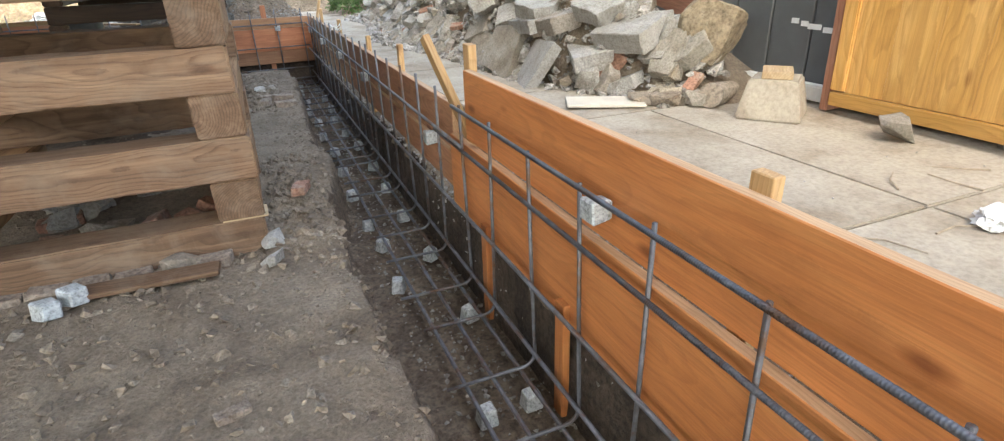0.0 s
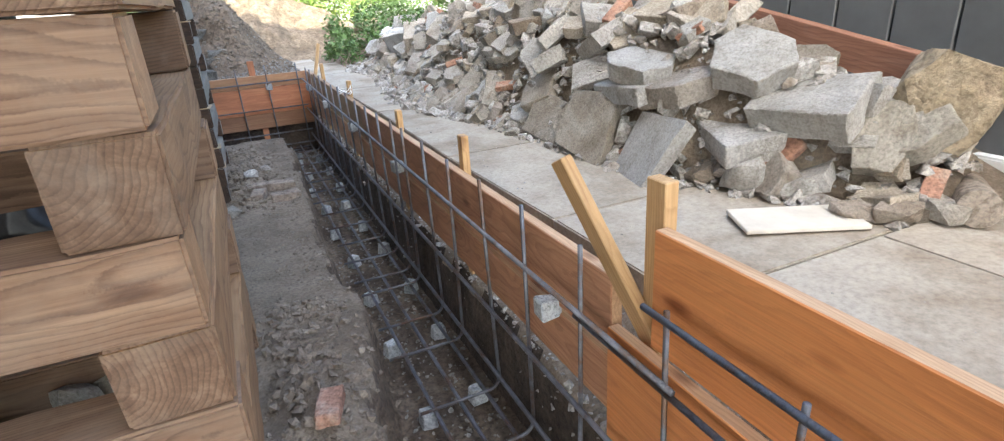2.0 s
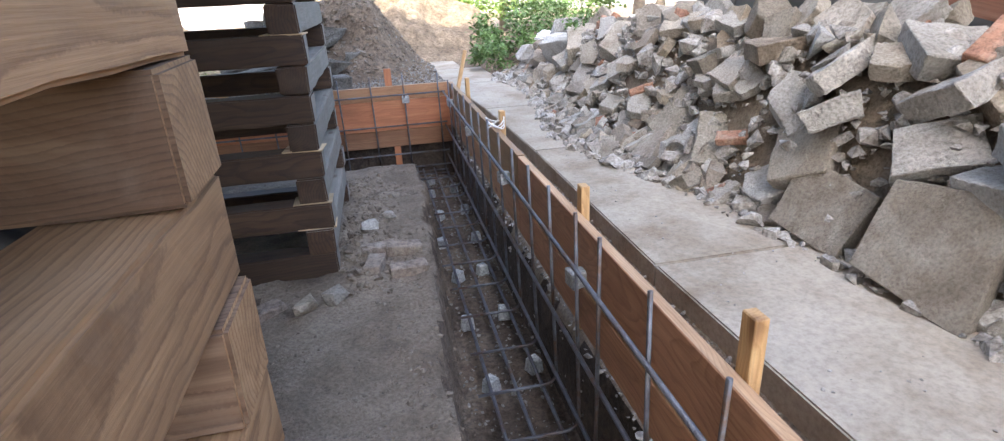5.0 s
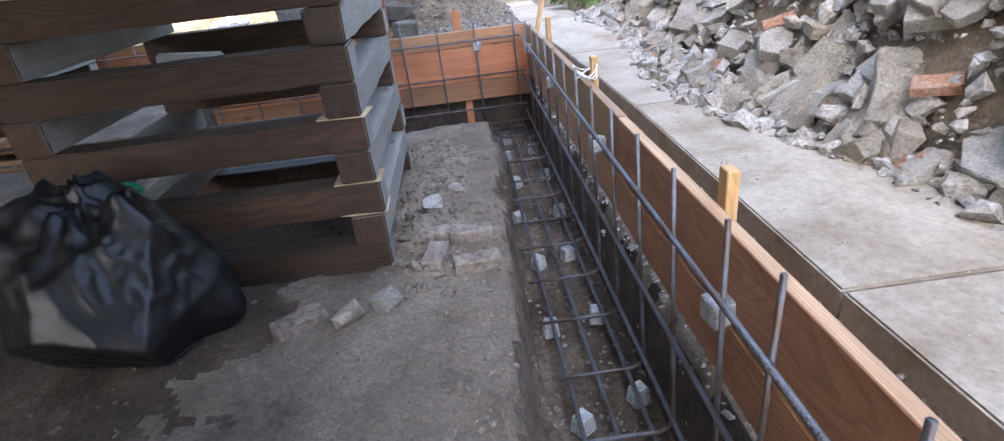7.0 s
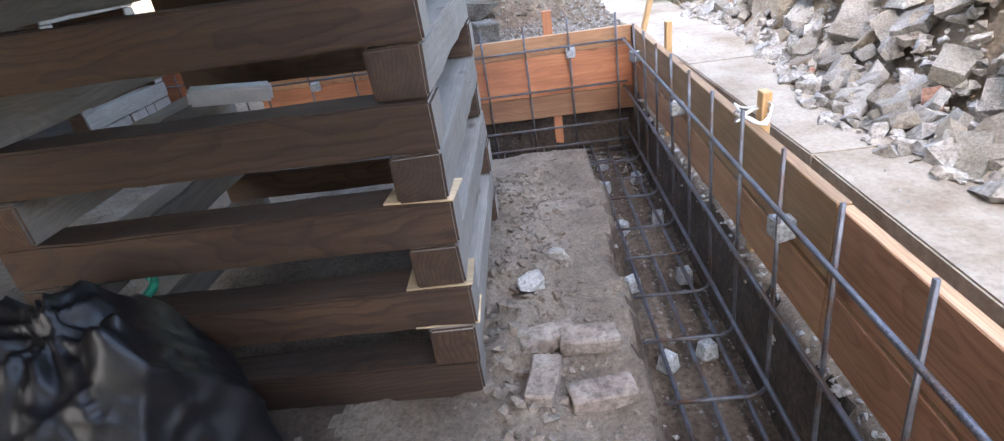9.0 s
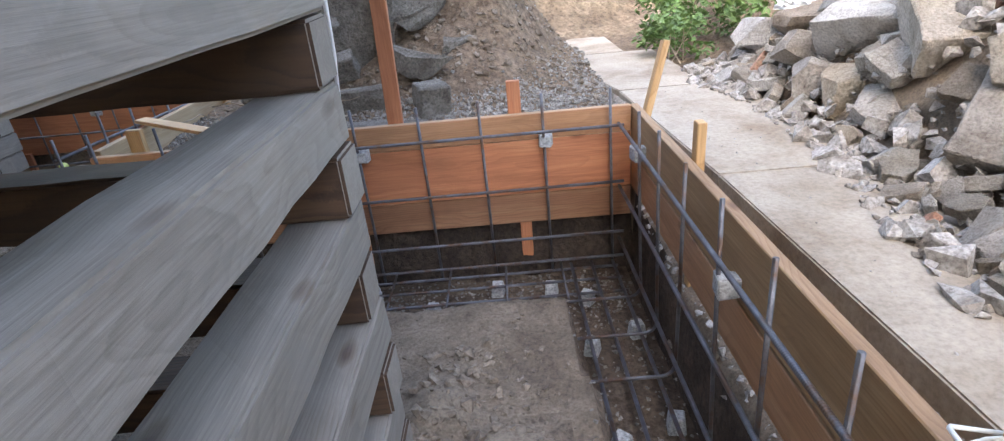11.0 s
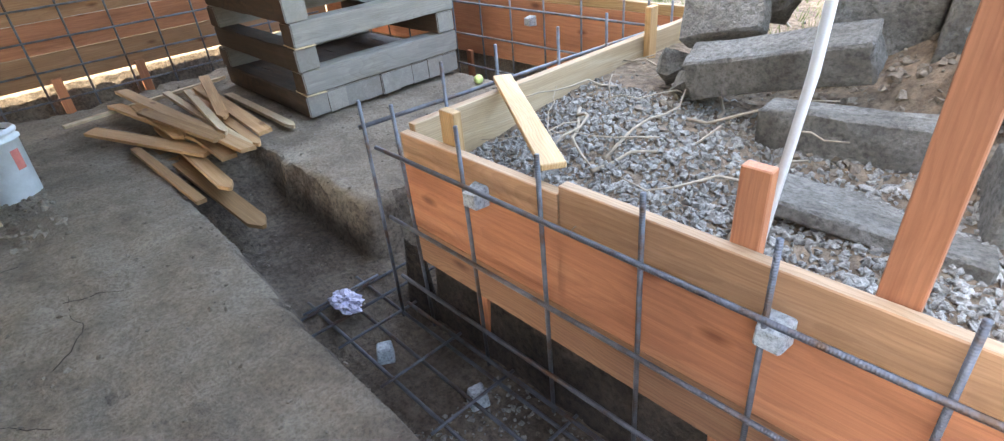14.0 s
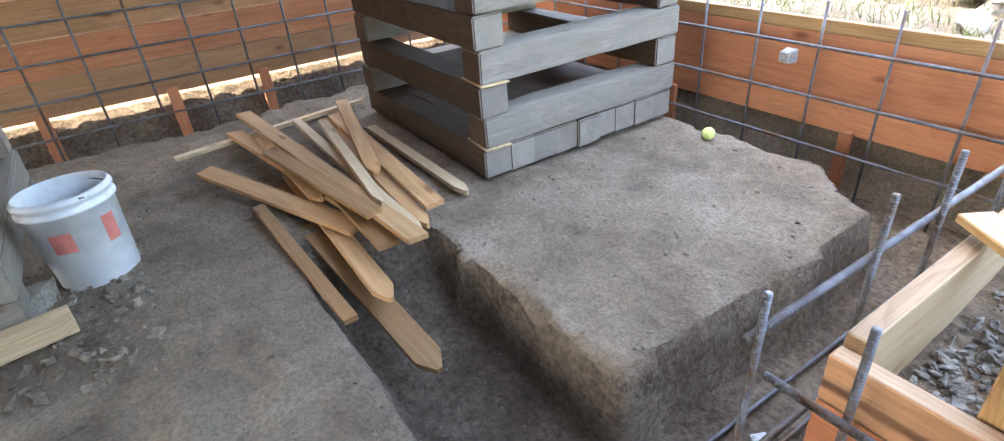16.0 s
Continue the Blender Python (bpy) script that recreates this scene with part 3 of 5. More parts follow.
rebar((0.72, -2.4, -0.2), (0.72, 8.44, -0.15), 0.0085)
for x in (0.455, 0.565, 0.68):
    rebar((x, -2.4, -0.275), (x, 8.42, -0.275), 0.0085)
for k in range(4):
    y = -1.2 + 0.34 * k
    rebar((0.395, y, -0.266), (0.72, y, -0.266), 0.006)
end_xs = [-1.86, -1.525, -1.197, -0.875, -0.575, -0.258, 0.039, 0.344, 0.671]
for x in end_xs:
    rebar((x + 0.01, 8.42, -0.3), (x, 8.41, 0.658 + rnd.uniform(-0.008, 0.008)))
for z in (0.478, 0.187, -0.094, -0.237):
    rebar((-1.99, 8.395, z), (0.735, 8.395, z + 0.004), 0.008)
for y in (8.12, 8.25):
    rebar((-2.38, y, -0.28), (0.70, y, -0.28), 0.0075)
rebar((-2.38, 8.37, -0.28), (0.70, 8.37, -0.28), 0.0075)
for k in range(10):
    x = -2.3 + 0.3 * k
    rebar((x, 8.06, -0.266), (x, 8.44, -0.266), 0.006)
for y, tip in [(8.37, 0.66), (8.74, 0.70), (9.02, 0.70), (9.4, 0.69), (9.75, 0.68), (10.1, 0.68)]:
    rebar((-2.0, y, -0.3), (-2.0, y, tip))
rebar((-2.015, 8.36, 0.56), (-2.015, 10.5, 0.50), 0.0085)
rebar((-2.015, 8.5, 0.19), (-2.015, 10.5, 0.19), 0.0085)
for x in (-2.28, -2.15):
    rebar((x, 8.0, -0.27), (x, 10.4, -0.27), 0.007)
for k in range(11):
    x = -2.1 - 0.335 * k
    rebar((x, 10.49, -0.33), (x, 10.49, 0.645 + rnd.uniform(-0.01, 0.01)))
for z in (0.445, 0.20, -0.05):
    rebar((-5.9, 10.475, z), (-1.95, 10.475, z), 0.0085)
for k in range(12):
    y = 6.5 + 0.335 * k
    rebar((-6.32, y, -0.33), (-6.36, y, 1.12), 0.009)
for z in (-0.06, 0.18, 0.42, 0.66, 0.9):
    rebar((-6.31, 5.0, z), (-6.31, 10.4, z), 0.0085)


# ---- mortar spacer blocks ----
def spacer_mesh():
    bm = box_bm(0.07, 0.07, 0.072, 0.006)
    for v in bm.verts:
        k = 1.0 - 0.2 * (v.co.z / 0.072 + 0.5)
        v.co.x *= k
        v.co.y *= k
    worn(bm, 0.004, 30)
    return mesh_of("spacer_block", bm, DOBIE)


SPACER = spacer_mesh()


def spacer(m):
    ob = new("spacer_block", SPACER)
    ob.matrix_basis = m
    return tagged(ob, "small grey mortar spacer block holding the bars", "spacer block", "mortar spacer blocks")


for x, y in [(0.486, 1.41), (0.67, 1.42), (0.66, 2.06), (0.42, 2.46), (0.67, 2.72), (0.45, 2.95)]:
    spacer(pose(x, y, -0.322, 0, 0, rnd.uniform(0, 90)))
for k in range(3, 13):
    y = 1.6 + 0.56 * k
    if y < 8.2:
        spacer(pose(0.455 + rnd.uniform(-0.03, 0.03), y, -0.325, 0, 0, rnd.uniform(0, 90)))
        spacer(pose(0.67 + rnd.uniform(-0.03, 0.03), y + rnd.uniform(0.0, 0.2), -0.325, 0, 0, rnd.uniform(0, 90)))
for x, y in [(-0.98, 8.14), (-0.28, 8.14), (0.33, 8.26), (0.05, 8.3), (-0.62, 8.36), (0.5, 8.15), (-1.45, 8.3), (-1.9, 8.2), (-2.36, 8.41), (-2.3, 8.1), (-2.2, 8.9)]:
    spacer(pose(x, y, -0.325, 0, 0, rnd.uniform(0, 90)))
for y, z in [(1.175, 0.53), (2.84, 0.315), (4.6, 0.36), (5.846, 0.372), (7.1, 0.37), (8.2, 0.40)]:
    spacer(pose(0.765, y, z, 0, 90, rnd.uniform(-8, 8)))
for x in (-1.50, -0.56, 0.355):
    spacer(pose(x, 8.44, 0.425, 90, 0, rnd.uniform(-8, 8)))
spacer(pose(-3.27, 10.52, 0.36, 90, 0, 0))
spacer(pose(-0.935, 2.255, 0.035, 80, 10, 35) @ Matrix.Scale(1.15, 4))
spacer(pose(-0.862, 2.325, 0.04, 84, 6, 40) @ Matrix.Scale(1.15, 4))


# ---- timber cribs ----
def timber_mesh(L, w, h, mat, seed, end=None):
    bm = box_bm(L, w, h, 0.007, 2)
    bmesh.ops.subdivide_edges(bm, edges=[e for e in bm.edges if abs(e.verts[0].co.x - e.verts[1].co.x) > L * 0.5], cuts=9)
    worn(bm, 0.006, 7, seed)
    me = mesh_of("beam", bm, mat)
    if end:
        me.materials.append(end)
        for p in me.polygons:
            if abs(p.normal.x) > 0.8:
                p.material_index = 1
    return me


def crib(x0, x1, y0, y1, z0, pitch, count, mat, mat_y, first="x", seed=1, base=0, label=""):
    """Log-cabin stack: timbers laid by pairs along x and along y in turn."""
    r = random.Random(seed)
    top = tagged(new("timber_crib"), label, "timber crib", "timber cribs under the house")
    top.location = ((x0 + x1) / 2, (y0 + y1) / 2, z0)
    w = pitch * 1.02
    # x-facing faces get mat_y, y-facing ones mat: side light put into the colour
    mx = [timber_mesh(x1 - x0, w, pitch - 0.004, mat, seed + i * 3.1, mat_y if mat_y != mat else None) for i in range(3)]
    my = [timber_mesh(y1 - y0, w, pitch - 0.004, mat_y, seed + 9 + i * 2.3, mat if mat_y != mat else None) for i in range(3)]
    for k in range(count):
        z = pitch * (k + 0.5)
        along_x = (k % 2 == 0) == (first == "x")
        lo, hi = (y0, y1) if along_x else (x0, x1)
        n = base if (k == 0 and base) else 2
        mid = (lo + hi) / 2
        for i in range(n):
            p = lo + w / 2 + (hi - lo - w) * i / (n - 1) - mid
            j = r.uniform(-0.012, 0.012)
            q = r.uniform(-0.4, 0.4)
            m = pose(j, p, z, 180 * r.randint(0, 1), 0, q) if along_x else pose(p, j, z, 180 * r.randint(0, 1), 0, 90 + q)
            part("beam", r.choice(mx if along_x else my), top, m)
        if k % 2 == 1 and r.random() < 0.8:
            s = box_bm(0.19, 0.14, 0.006, 0.001)
            for sx in ((x1 - x0) / 2 - 0.08,):
                part("shim", mesh_of("shim", s, SHIM), top, pose(sx, -(y1 - y0) / 2 + 0.08, pitch * k + (pitch if r.random() < 0.5 else 0), 0, 0.6, r.uniform(-6, 6)))
    return top


crib(-1.40, -0.13, 2.51, 3.80, -0.03, 0.187, 10, CRIB, CRIB_SIDE_LIT, "x", 3, 0, "weathered brown timber crib stacked log-cabin fashion")
crib(-1.46, -0.18, 5.65, 6.93, 0.0, 0.1345, 14, CRIB_DARK, CRIB_GREY_LIT, "x", 7, 0, "dark brown timber crib stacked log-cabin fashion")
crib(-5.03, -3.69, 8.91, 10.15, 0.035, 0.147, 19, CRIB_DARK, CRIB_GREY_LIT, "x", 11, 9, "grey weathered timber crib on packed soil")
crib(-5.05, -3.82, 5.92, 7.15, 0.0, 0.147, 13, CRIB_GREY_LIT, CRIB_GREY_LIT, "y", 17, 0, "grey timber crib beside the bucket")

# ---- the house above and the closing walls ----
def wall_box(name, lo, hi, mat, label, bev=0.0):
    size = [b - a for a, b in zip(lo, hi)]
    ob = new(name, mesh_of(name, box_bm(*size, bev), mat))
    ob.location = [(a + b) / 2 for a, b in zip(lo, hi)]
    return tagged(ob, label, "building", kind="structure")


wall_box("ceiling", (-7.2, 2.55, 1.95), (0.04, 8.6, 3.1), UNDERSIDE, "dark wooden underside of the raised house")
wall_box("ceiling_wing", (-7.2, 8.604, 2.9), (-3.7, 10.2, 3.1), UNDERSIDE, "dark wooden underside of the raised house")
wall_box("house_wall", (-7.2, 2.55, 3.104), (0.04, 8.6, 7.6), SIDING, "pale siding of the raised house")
# added out of view: high block that keeps direct sun off the near ground
wall_box("house_front", (-7.2, -7.0, 4.6), (0.04, 2.546, 7.6), SIDING, "unseen added block of pale siding that stops the sun")
# invented wall out of view, cutting light from the west under the house
wall_box("wall_west", (-7.16, -7.0, 0.0), (-7.0, 5.0, 1.946), UNDERSIDE, "unseen added wall that darkens the space under the house")
# plain wall added to lessen the skylight from the left
wall_box("boundary_wall", (-8.9, -8.0, 0.0), (-8.7, 11.5, 3.2), SIDING, "plain added wall beyond the trench that cuts the light")
neighbour = tagged(new("neighbour_wall"), "dark grey grooved siding of the next building", "building", kind="structure")
for k in range(30):
    y = -1.2 + 0.3 * k
    part("panel", mesh_of("panel", box_bm(0.06, 0.288, 2.3, 0.006), DARK_WALL), neighbour, pose(3.0, y + 0.15, PATH_Z + 1.15))
part("wall", mesh_of("wall", box_bm(3, 9.0, 2.3, 0), DARK_WALL), neighbour, pose(4.536, 3.3, 1.5))
for k, (y, w) in enumerate([(2.52, 0.05), (2.45, 0.05), (2.38, 0.09), (2.27, 0.10), (2.18, 0.04)]):
    part("faded_mark", mesh_of("faded_mark", box_bm(0.004, w, 0.03, 0), WHITE), neighbour, pose(2.967, y, 0.80 - 0.02 * k * 0.6))
part("base_trim", mesh_of("base_trim", box_bm(0.07, 2.6, 0.09, 0.01, 2), WHITE), neighbour, pose(2.93, 2.0, PATH_Z + 0.06))


# ---- broken concrete ----
def slab_chunk(seed, sx, sy, sz, mat=None):
    r = random.Random(seed)
    bm = bmesh.new()
    n = r.choice((4, 4, 5, 6))
    pts = []
    for k in range(n):
        a = 2 * math.pi * (k + 0.5 + r.uniform(-0.2, 0.2)) / n
        q = r.uniform(0.52, 0.68) if n == 4 else r.uniform(0.46, 0.6)
        pts.append((max(-0.5, min(0.5, 1.12 * q * math.cos(a))) * sx, max(-0.5, min(0.5, 1.12 * q * math.sin(a))) * sy))
    lo = [bm.verts.new((x * r.uniform(0.86, 1.02), y * r.uniform(0.86, 1.02), -sz / 2)) for x, y in pts]
    hi = [bm.verts.new((x, y, sz / 2)) for x, y in pts]
    for k in range(n):
        bm.faces.new((lo[k], lo[(k + 1) % n], hi[(k + 1) % n], hi[k]))
    bm.faces.new(hi)
    bm.faces.new(lo[::-1])
    bmesh.ops.recalc_face_normals(bm, faces=bm.faces)
    bmesh.ops.bevel(bm, geom=bm.edges[:], offset=min(sz, sx) * 0.045, segments=1, affect="EDGES")
    bmesh.ops.triangulate(bm, faces=[f for f in bm.faces if len(f.verts) > 4])
    bmesh.ops.subdivide_edges(bm, edges=[e for e in bm.edges if e.calc_length() > sz * 0.5], cuts=3)
    bmesh.ops.triangulate(bm, faces=bm.faces[:])
    worn(bm, sz * 0.09, 1.6 / sz, seed)
    worn(bm, sz * 0.05, 5.0 / sz, seed + 3)
    return mesh_of("concrete_chunk", bm, mat or RUBBLE)


def lump(seed, sx, sy, sz, mat=None, name="concrete_chunk", pts=15, cuts=1, amp=0.022):
    r = random.Random(seed)
    bm = bmesh.new()
    for k in range(pts):
        v = Vector((r.uniform(-1, 1), r.uniform(-1, 1), r.uniform(-1, 1)))
        v = v / max(abs(v.x), abs(v.y), abs(v.z)) * r.uniform(0.75, 1.0)
        bm.verts.new((v.x * sx / 2, v.y * sy / 2, v.z * sz / 2))
    res = bmesh.ops.convex_hull(bm, input=bm.verts)
    bmesh.ops.delete(bm, geom=[g for g in res["geom_interior"] if isinstance(g, bmesh.types.BMVert)], context="VERTS")
    if cuts:
        bmesh.ops.subdivide_edges(bm, edges=bm.edges[:], cuts=cuts, use_grid_fill=True)
        bmesh.ops.triangulate(bm, faces=bm.faces[:])
        worn(bm, amp * sx, 5.0 / sx, seed)
    return mesh_of(name, bm, mat or RUBBLE)


def place_chunk(me, m, label="broken grey concrete chunk in the rubble heap", name="concrete_chunk", cat="concrete chunk", grp="broken concrete in the heap"):
    ob = new(name, me)
    ob.matrix_basis = m
    return tagged(ob, label, cat, grp)


# the large pieces that stand out: place, size, turn, flat slab or lump
BIG = [
    ((1.80, 4.62, 0.48), (0.34, 0.36, 0.10), (0, -56, 12), 1), ((1.79, 4.13, 0.53), (0.44, 0.44, 0.10), (6, -60, 2), 1),
    ((1.80, 3.62, 0.50), (0.38, 0.42, 0.08), (-4, -58, -8), 1), ((1.95, 3.92, 0.85), (0.28, 0.44, 0.10), (6, -10, 8), 1),
    ((1.93, 3.96, 0.73), (0.28, 0.46, 0.10), (-5, -8, -4), 1), ((1.97, 5.05, 0.80), (0.34, 0.30, 0.10), (12, -48, 30), 1),
    ((1.81, 4.97, 0.46), (0.22, 0.26, 0.12), (4, -35, 5), 1), ((1.87, 4.86, 0.63), (0.30, 0.28, 0.11), (-25, -40, 40), 1),
    ((2.18, 4.6, 1.06), (0.34, 0.3, 0.11), (10, -20, 60), 1), ((2.14, 4.25, 0.98), (0.34, 0.44, 0.11), (8, -34, 15), 1),
    ((2.14, 3.36, 0.90), (0.32, 0.40, 0.12), (14, -30, 8), 1), ((2.2, 3.08, 0.73), (0.40, 0.44, 0.14), (-3, -20, 12), 1),
    ((2.05, 3.7, 0.78), (0.40, 0.5, 0.12), (-8, -14, 8), 1), ((2.06, 3.3, 0.58), (0.34, 0.4, 0.12), (6, -10, -20), 1),
    ((1.96, 3.2, 0.46), (0.20, 0.22, 0.16), (0, -10, 20), 0), ((2.2, 5.6, 1.1), (0.4, 0.34, 0.12), (14, -30, 80), 1),
    ((1.86, 8.86, 0.50), (0.36, 0.46, 0.30), (0, 0, 10), 0), ((1.90, 8.5, 0.52), (0.30, 0.34, 0.28), (0, 10, 50), 0),
    ((2.06, 8.74, 0.74), (0.44, 0.54, 0.36), (5, 0, 20), 0), ((1.98, 9.75, 0.62), (0.36, 0.46, 0.24), (0, 12, 40), 0),
    ((1.95, 9.1, 0.62), (0.34, 0.38, 0.26), (20, 0, 70), 0), ((1.88, 8.22, 0.50), (0.30, 0.34, 0.24), (0, 20, 10), 0),
    ((1.94, 7.55, 0.58), (0.42, 0.46, 0.16), (10, -40, 25), 1), ((1.98, 6.75, 0.62), (0.46, 0.5, 0.16), (-6, -42, 5), 1),
    ((1.90, 5.85, 0.58), (0.42, 0.46, 0.13), (10, -50, 20), 1), ((1.86, 5.45, 0.52), (0.36, 0.34, 0.16), (5, -40, 60), 1),
    ((2.1, 9.4, 0.76), (0.4, 0.46, 0.28), (0, 0, 30), 0), ((2.2, 9.0, 0.9), (0.44, 0.5, 0.3), (0, 8, 75), 0),
    ((2.12, 8.2, 0.84), (0.44, 0.46, 0.2), (0, -25, 75), 1), ((2.1, 7.3, 0.9), (0.44, 0.4, 0.14), (5, -35, 55), 1),
]
for k, (p, sz, rt, flat) in enumerate(BIG):
    stone = BROWN_SLAB if k in (0, 1, 7) else PALE_SLAB if k in (2, 3, 4, 5, 6, 10, 11) else RUBBLE
    me = slab_chunk(100 + k, *sz, stone) if flat else lump(100 + k, *sz, stone, pts=18, cuts=2)
    place_chunk(me, pose(*p, *rt), "large broken concrete slab in the rubble heap")
place_chunk(lump(7, 0.38, 0.38, 0.36, earthy("clay_boulder", (0.2, 0.15, 0.1), (0.31, 0.25, 0.17), (0.4, 0.33, 0.24), 6, 30, 0.95, 0.02), "boulder", 60, 4, 0.03),
            pose(2.56, 2.79, 0.75, 20, 10, 30), "rough brown earth-caked boulder on the rubble", "boulder", "boulder", "boulders")

SLABS = [slab_chunk(s, 0.26, 0.2, 0.085) for s in range(10)]
LUMPS = [lump(s + 40, 0.19, 0.15, 0.12, cuts=2, pts=12) for s in range(10)]


def brick_mesh(seed):
    bm = box_bm(0.2, 0.095, 0.06, 0.006, 1)
    bmesh.ops.subdivide_edges(bm, edges=bm.edges[:], cuts=1, use_grid_fill=True)
    worn(bm, 0.008, 14, seed)
    return mesh_of("brick", bm, BRICK)


BRICKS = [brick_mesh(s) for s in range(4)]
OLD_BRICKS = [brick_mesh(s + 20) for s in range(4)]
CAKED = earthy("caked_brick", (0.2, 0.15, 0.12), (0.28, 0.225, 0.18), (0.36, 0.31, 0.26), 9, 40, 0.95, 0.012)
for me in OLD_BRICKS:
    me.materials[0] = CAKED
r = random.Random(21)
count = 0
for row in range(2400):
    if count >= 300:
        break
    y = r.uniform(2.55, 10.6)
    x = lerp_table(BASE, y) + 0.02 + 0.85 * r.random() ** 1.5
    if y > 10.1 or x > 2.5:
        continue
    h = mound(x, y)
    if h < 0.02 and r.random() < 0.75:
        continue
    if any((Vector((x, y, PATH_Z + h)) - Vector(p)).length < 0.55 * max(sz[:2]) * (1.1 if k < 7 else 0.8) for k, (p, sz, *_) in enumerate(BIG)):
        continue
    far = smoothstep(5.4, 7.5, y) * (1 - smoothstep(0.25, 0.5, h))
    k = r.uniform(0.5, 1.2) * (1 - 0.45 * far)
    if y > 8.2:
        k *= 1.3
    kind = r.random()
    me = r.choice(SLABS) if kind < 0.58 else (r.choice(BRICKS) if kind > 0.88 else r.choice(LUMPS))
    m = pose(x, y, PATH_Z + h + 0.0, r.uniform(-30, 30), -r.uniform(5, 65), 0) @ pose(0, 0, 0, r.uniform(-15, 15), 0, r.uniform(0, 360)) @ Matrix.Diagonal((k, k, k, 1))
    if me.name.startswith("brick"):
        place_chunk(me, m, "old reddish brick thrown on the rubble heap", "brick", "brick", "loose bricks in the heap")
    else:
        place_chunk(me, m)
    count += 1


def scatter(name, label, cat, mat, n, seed, where, size, squash=0.7, kinds=7):
    """Many small loose stones or clods as one object."""
    rr = random.Random(seed)
    shapes = []
    for s in range(kinds):
        bm = bmesh.new()
        for q in range(9):
            v = Vector((rr.gauss(0, 1), rr.gauss(0, 1), rr.gauss(0, 1))).normalized() * rr.uniform(0.8, 1.0)
            bm.verts.new(v)
        res = bmesh.ops.convex_hull(bm, input=bm.verts)
        bmesh.ops.delete(bm, geom=[g for g in res["geom_interior"] if isinstance(g, bmesh.types.BMVert)], context="VERTS")
        bm.verts.index_update()
        shapes.append(([v.co.copy() for v in bm.verts], [[v.index for v in f.verts] for f in bm.faces]))
        bm.free()
    co, fa = [], []
    while n > 0:
        p = where(rr)
        if p is None:
            continue
        n -= 1
        vs, fs = rr.choice(shapes)
        k = size[0] + (size[1] - size[0]) * rr.random() ** 2.5
        m = pose(*p, rr.uniform(-30, 30), rr.uniform(-30, 30), rr.uniform(0, 360)) @ Matrix.Diagonal((k, k * rr.uniform(0.6, 1), k * squash, 1))
        o = len(co)
        co += [m @ v for v in vs]
        fa += [[o + i for i in f] for f in fs]
    me = bpy.data.meshes.new(name)
    me.from_pydata(co, [], fa)
    me.materials.append(mat)
    return tagged(new(name, me), label, cat, kind="stuff")


def on_ground(x, y, up=0.0):
    return (x, y, ground_z(x, y) + up)


def heap_bits(rr):
    y = rr.uniform(2.6, 10.8)
    x = lerp_table(BASE, y) - 0.06 + 0.9 * rr.random() ** 1.4
    if x > 2.6 or y > 10.1:
        return None
    h = mound(x, y)
    if h < 0.01 and rr.random() < 0.6:
        return None
    return (x, y, PATH_Z + max(0.006, h - 0.03))


LOOSE = earthy("loose_rubble", (0.17, 0.14, 0.11), (0.34, 0.32, 0.295), (0.56, 0.55, 0.54), 9, 60, 0.95, 0.006)
CLOD = earthy("soil_clods", (0.12, 0.092, 0.068), (0.2, 0.16, 0.122), (0.3, 0.26, 0.21), 5, 60, 0.95, 0.006)
scatter("loose_rubble", "small grey broken stones in the heap", "rubble", LOOSE, 3600, 5, heap_bits, (0.012, 0.05))
scatter("heap_stones", "middling broken concrete bits in the heap", "rubble", LOOSE, 620, 15, heap_bits, (0.05, 0.12), 0.75, 14)


def gravel_spot(rr):
    x, y = rr.uniform(-1.87, 1.0), 8.54 + 3.0 * rr.random() ** 1.7
    if x > 0.8 and y < 8.7:
        return None
    if y > 9.5 and rr.random() < (0.97 if x < 0.3 else 0.5):
        return None
    p = on_ground(x, y, 0.004)
    if p[2] > 0.50 + 0.12 * max(0.0, x) and rr.random() < 0.93:
        return None
    return p


scatter("heap_clods", "brown clods and stones on the soil heap", "soil", CLOD, 4000, 16, lambda rr: on_ground(rr.uniform(-1.5, 0.9), rr.uniform(9.2, 12.0), 0.0), (0.008, 0.045))
scatter("gravel", "grey crushed stone spread behind the form", "gravel", GRAVEL, 13000, 6, gravel_spot, (0.009, 0.026), 0.85)


def ledge_spot(rr):
    q = rr.random()
    if q < 0.3:
        x, y = rr.gauss(0.02, 0.1), rr.uniform(2.4, 3.9)
    elif q < 0.55:
        x, y = rr.gauss(-0.06, 0.09), rr.uniform(5.4, 7.4)
    elif q < 0.85:
        x, y = rr.uniform(-1.3, 0.3), 2.6 - 2.0 * rr.random() ** 1.6
    else:
        x, y = rr.uniform(-4.3, -3.4), rr.uniform(6.7, 7.5)
    return on_ground(x, y, 0.002)


scatter("soil_clods", "crumbled brown soil clods by the cribs", "soil", CLOD, 3200, 8, ledge_spot, (0.006, 0.042))
scatter("ledge_crumbs", "crumbled bits along the ledge edge", "soil", CLOD, 1600, 19, lambda rr: on_ground(rr.gauss(0.14, 0.1), rr.uniform(0.4, 8.0), 0.0), (0.004, 0.022))
scatter("soil_crumbs", "fine soil crumbs and grit on the ground", "soil", CLOD, 9000, 9, lambda rr: on_ground(rr.uniform(-5.5, 0.35), rr.uniform(0.3, 10.1), 0.0), (0.003, 0.019))
scatter("trench_stones", "small grey stones on the trench floor", "stones", GRAVEL, 2600, 10,
        lambda rr: on_ground(rr.uniform(0.35, 0.78), rr.uniform(0.6, 8.4), 0.002) if rr.random() < 0.6 else on_ground(rr.uniform(-1.5, 0.7), rr.uniform(8.05, 8.46), 0.002), (0.006, 0.02))
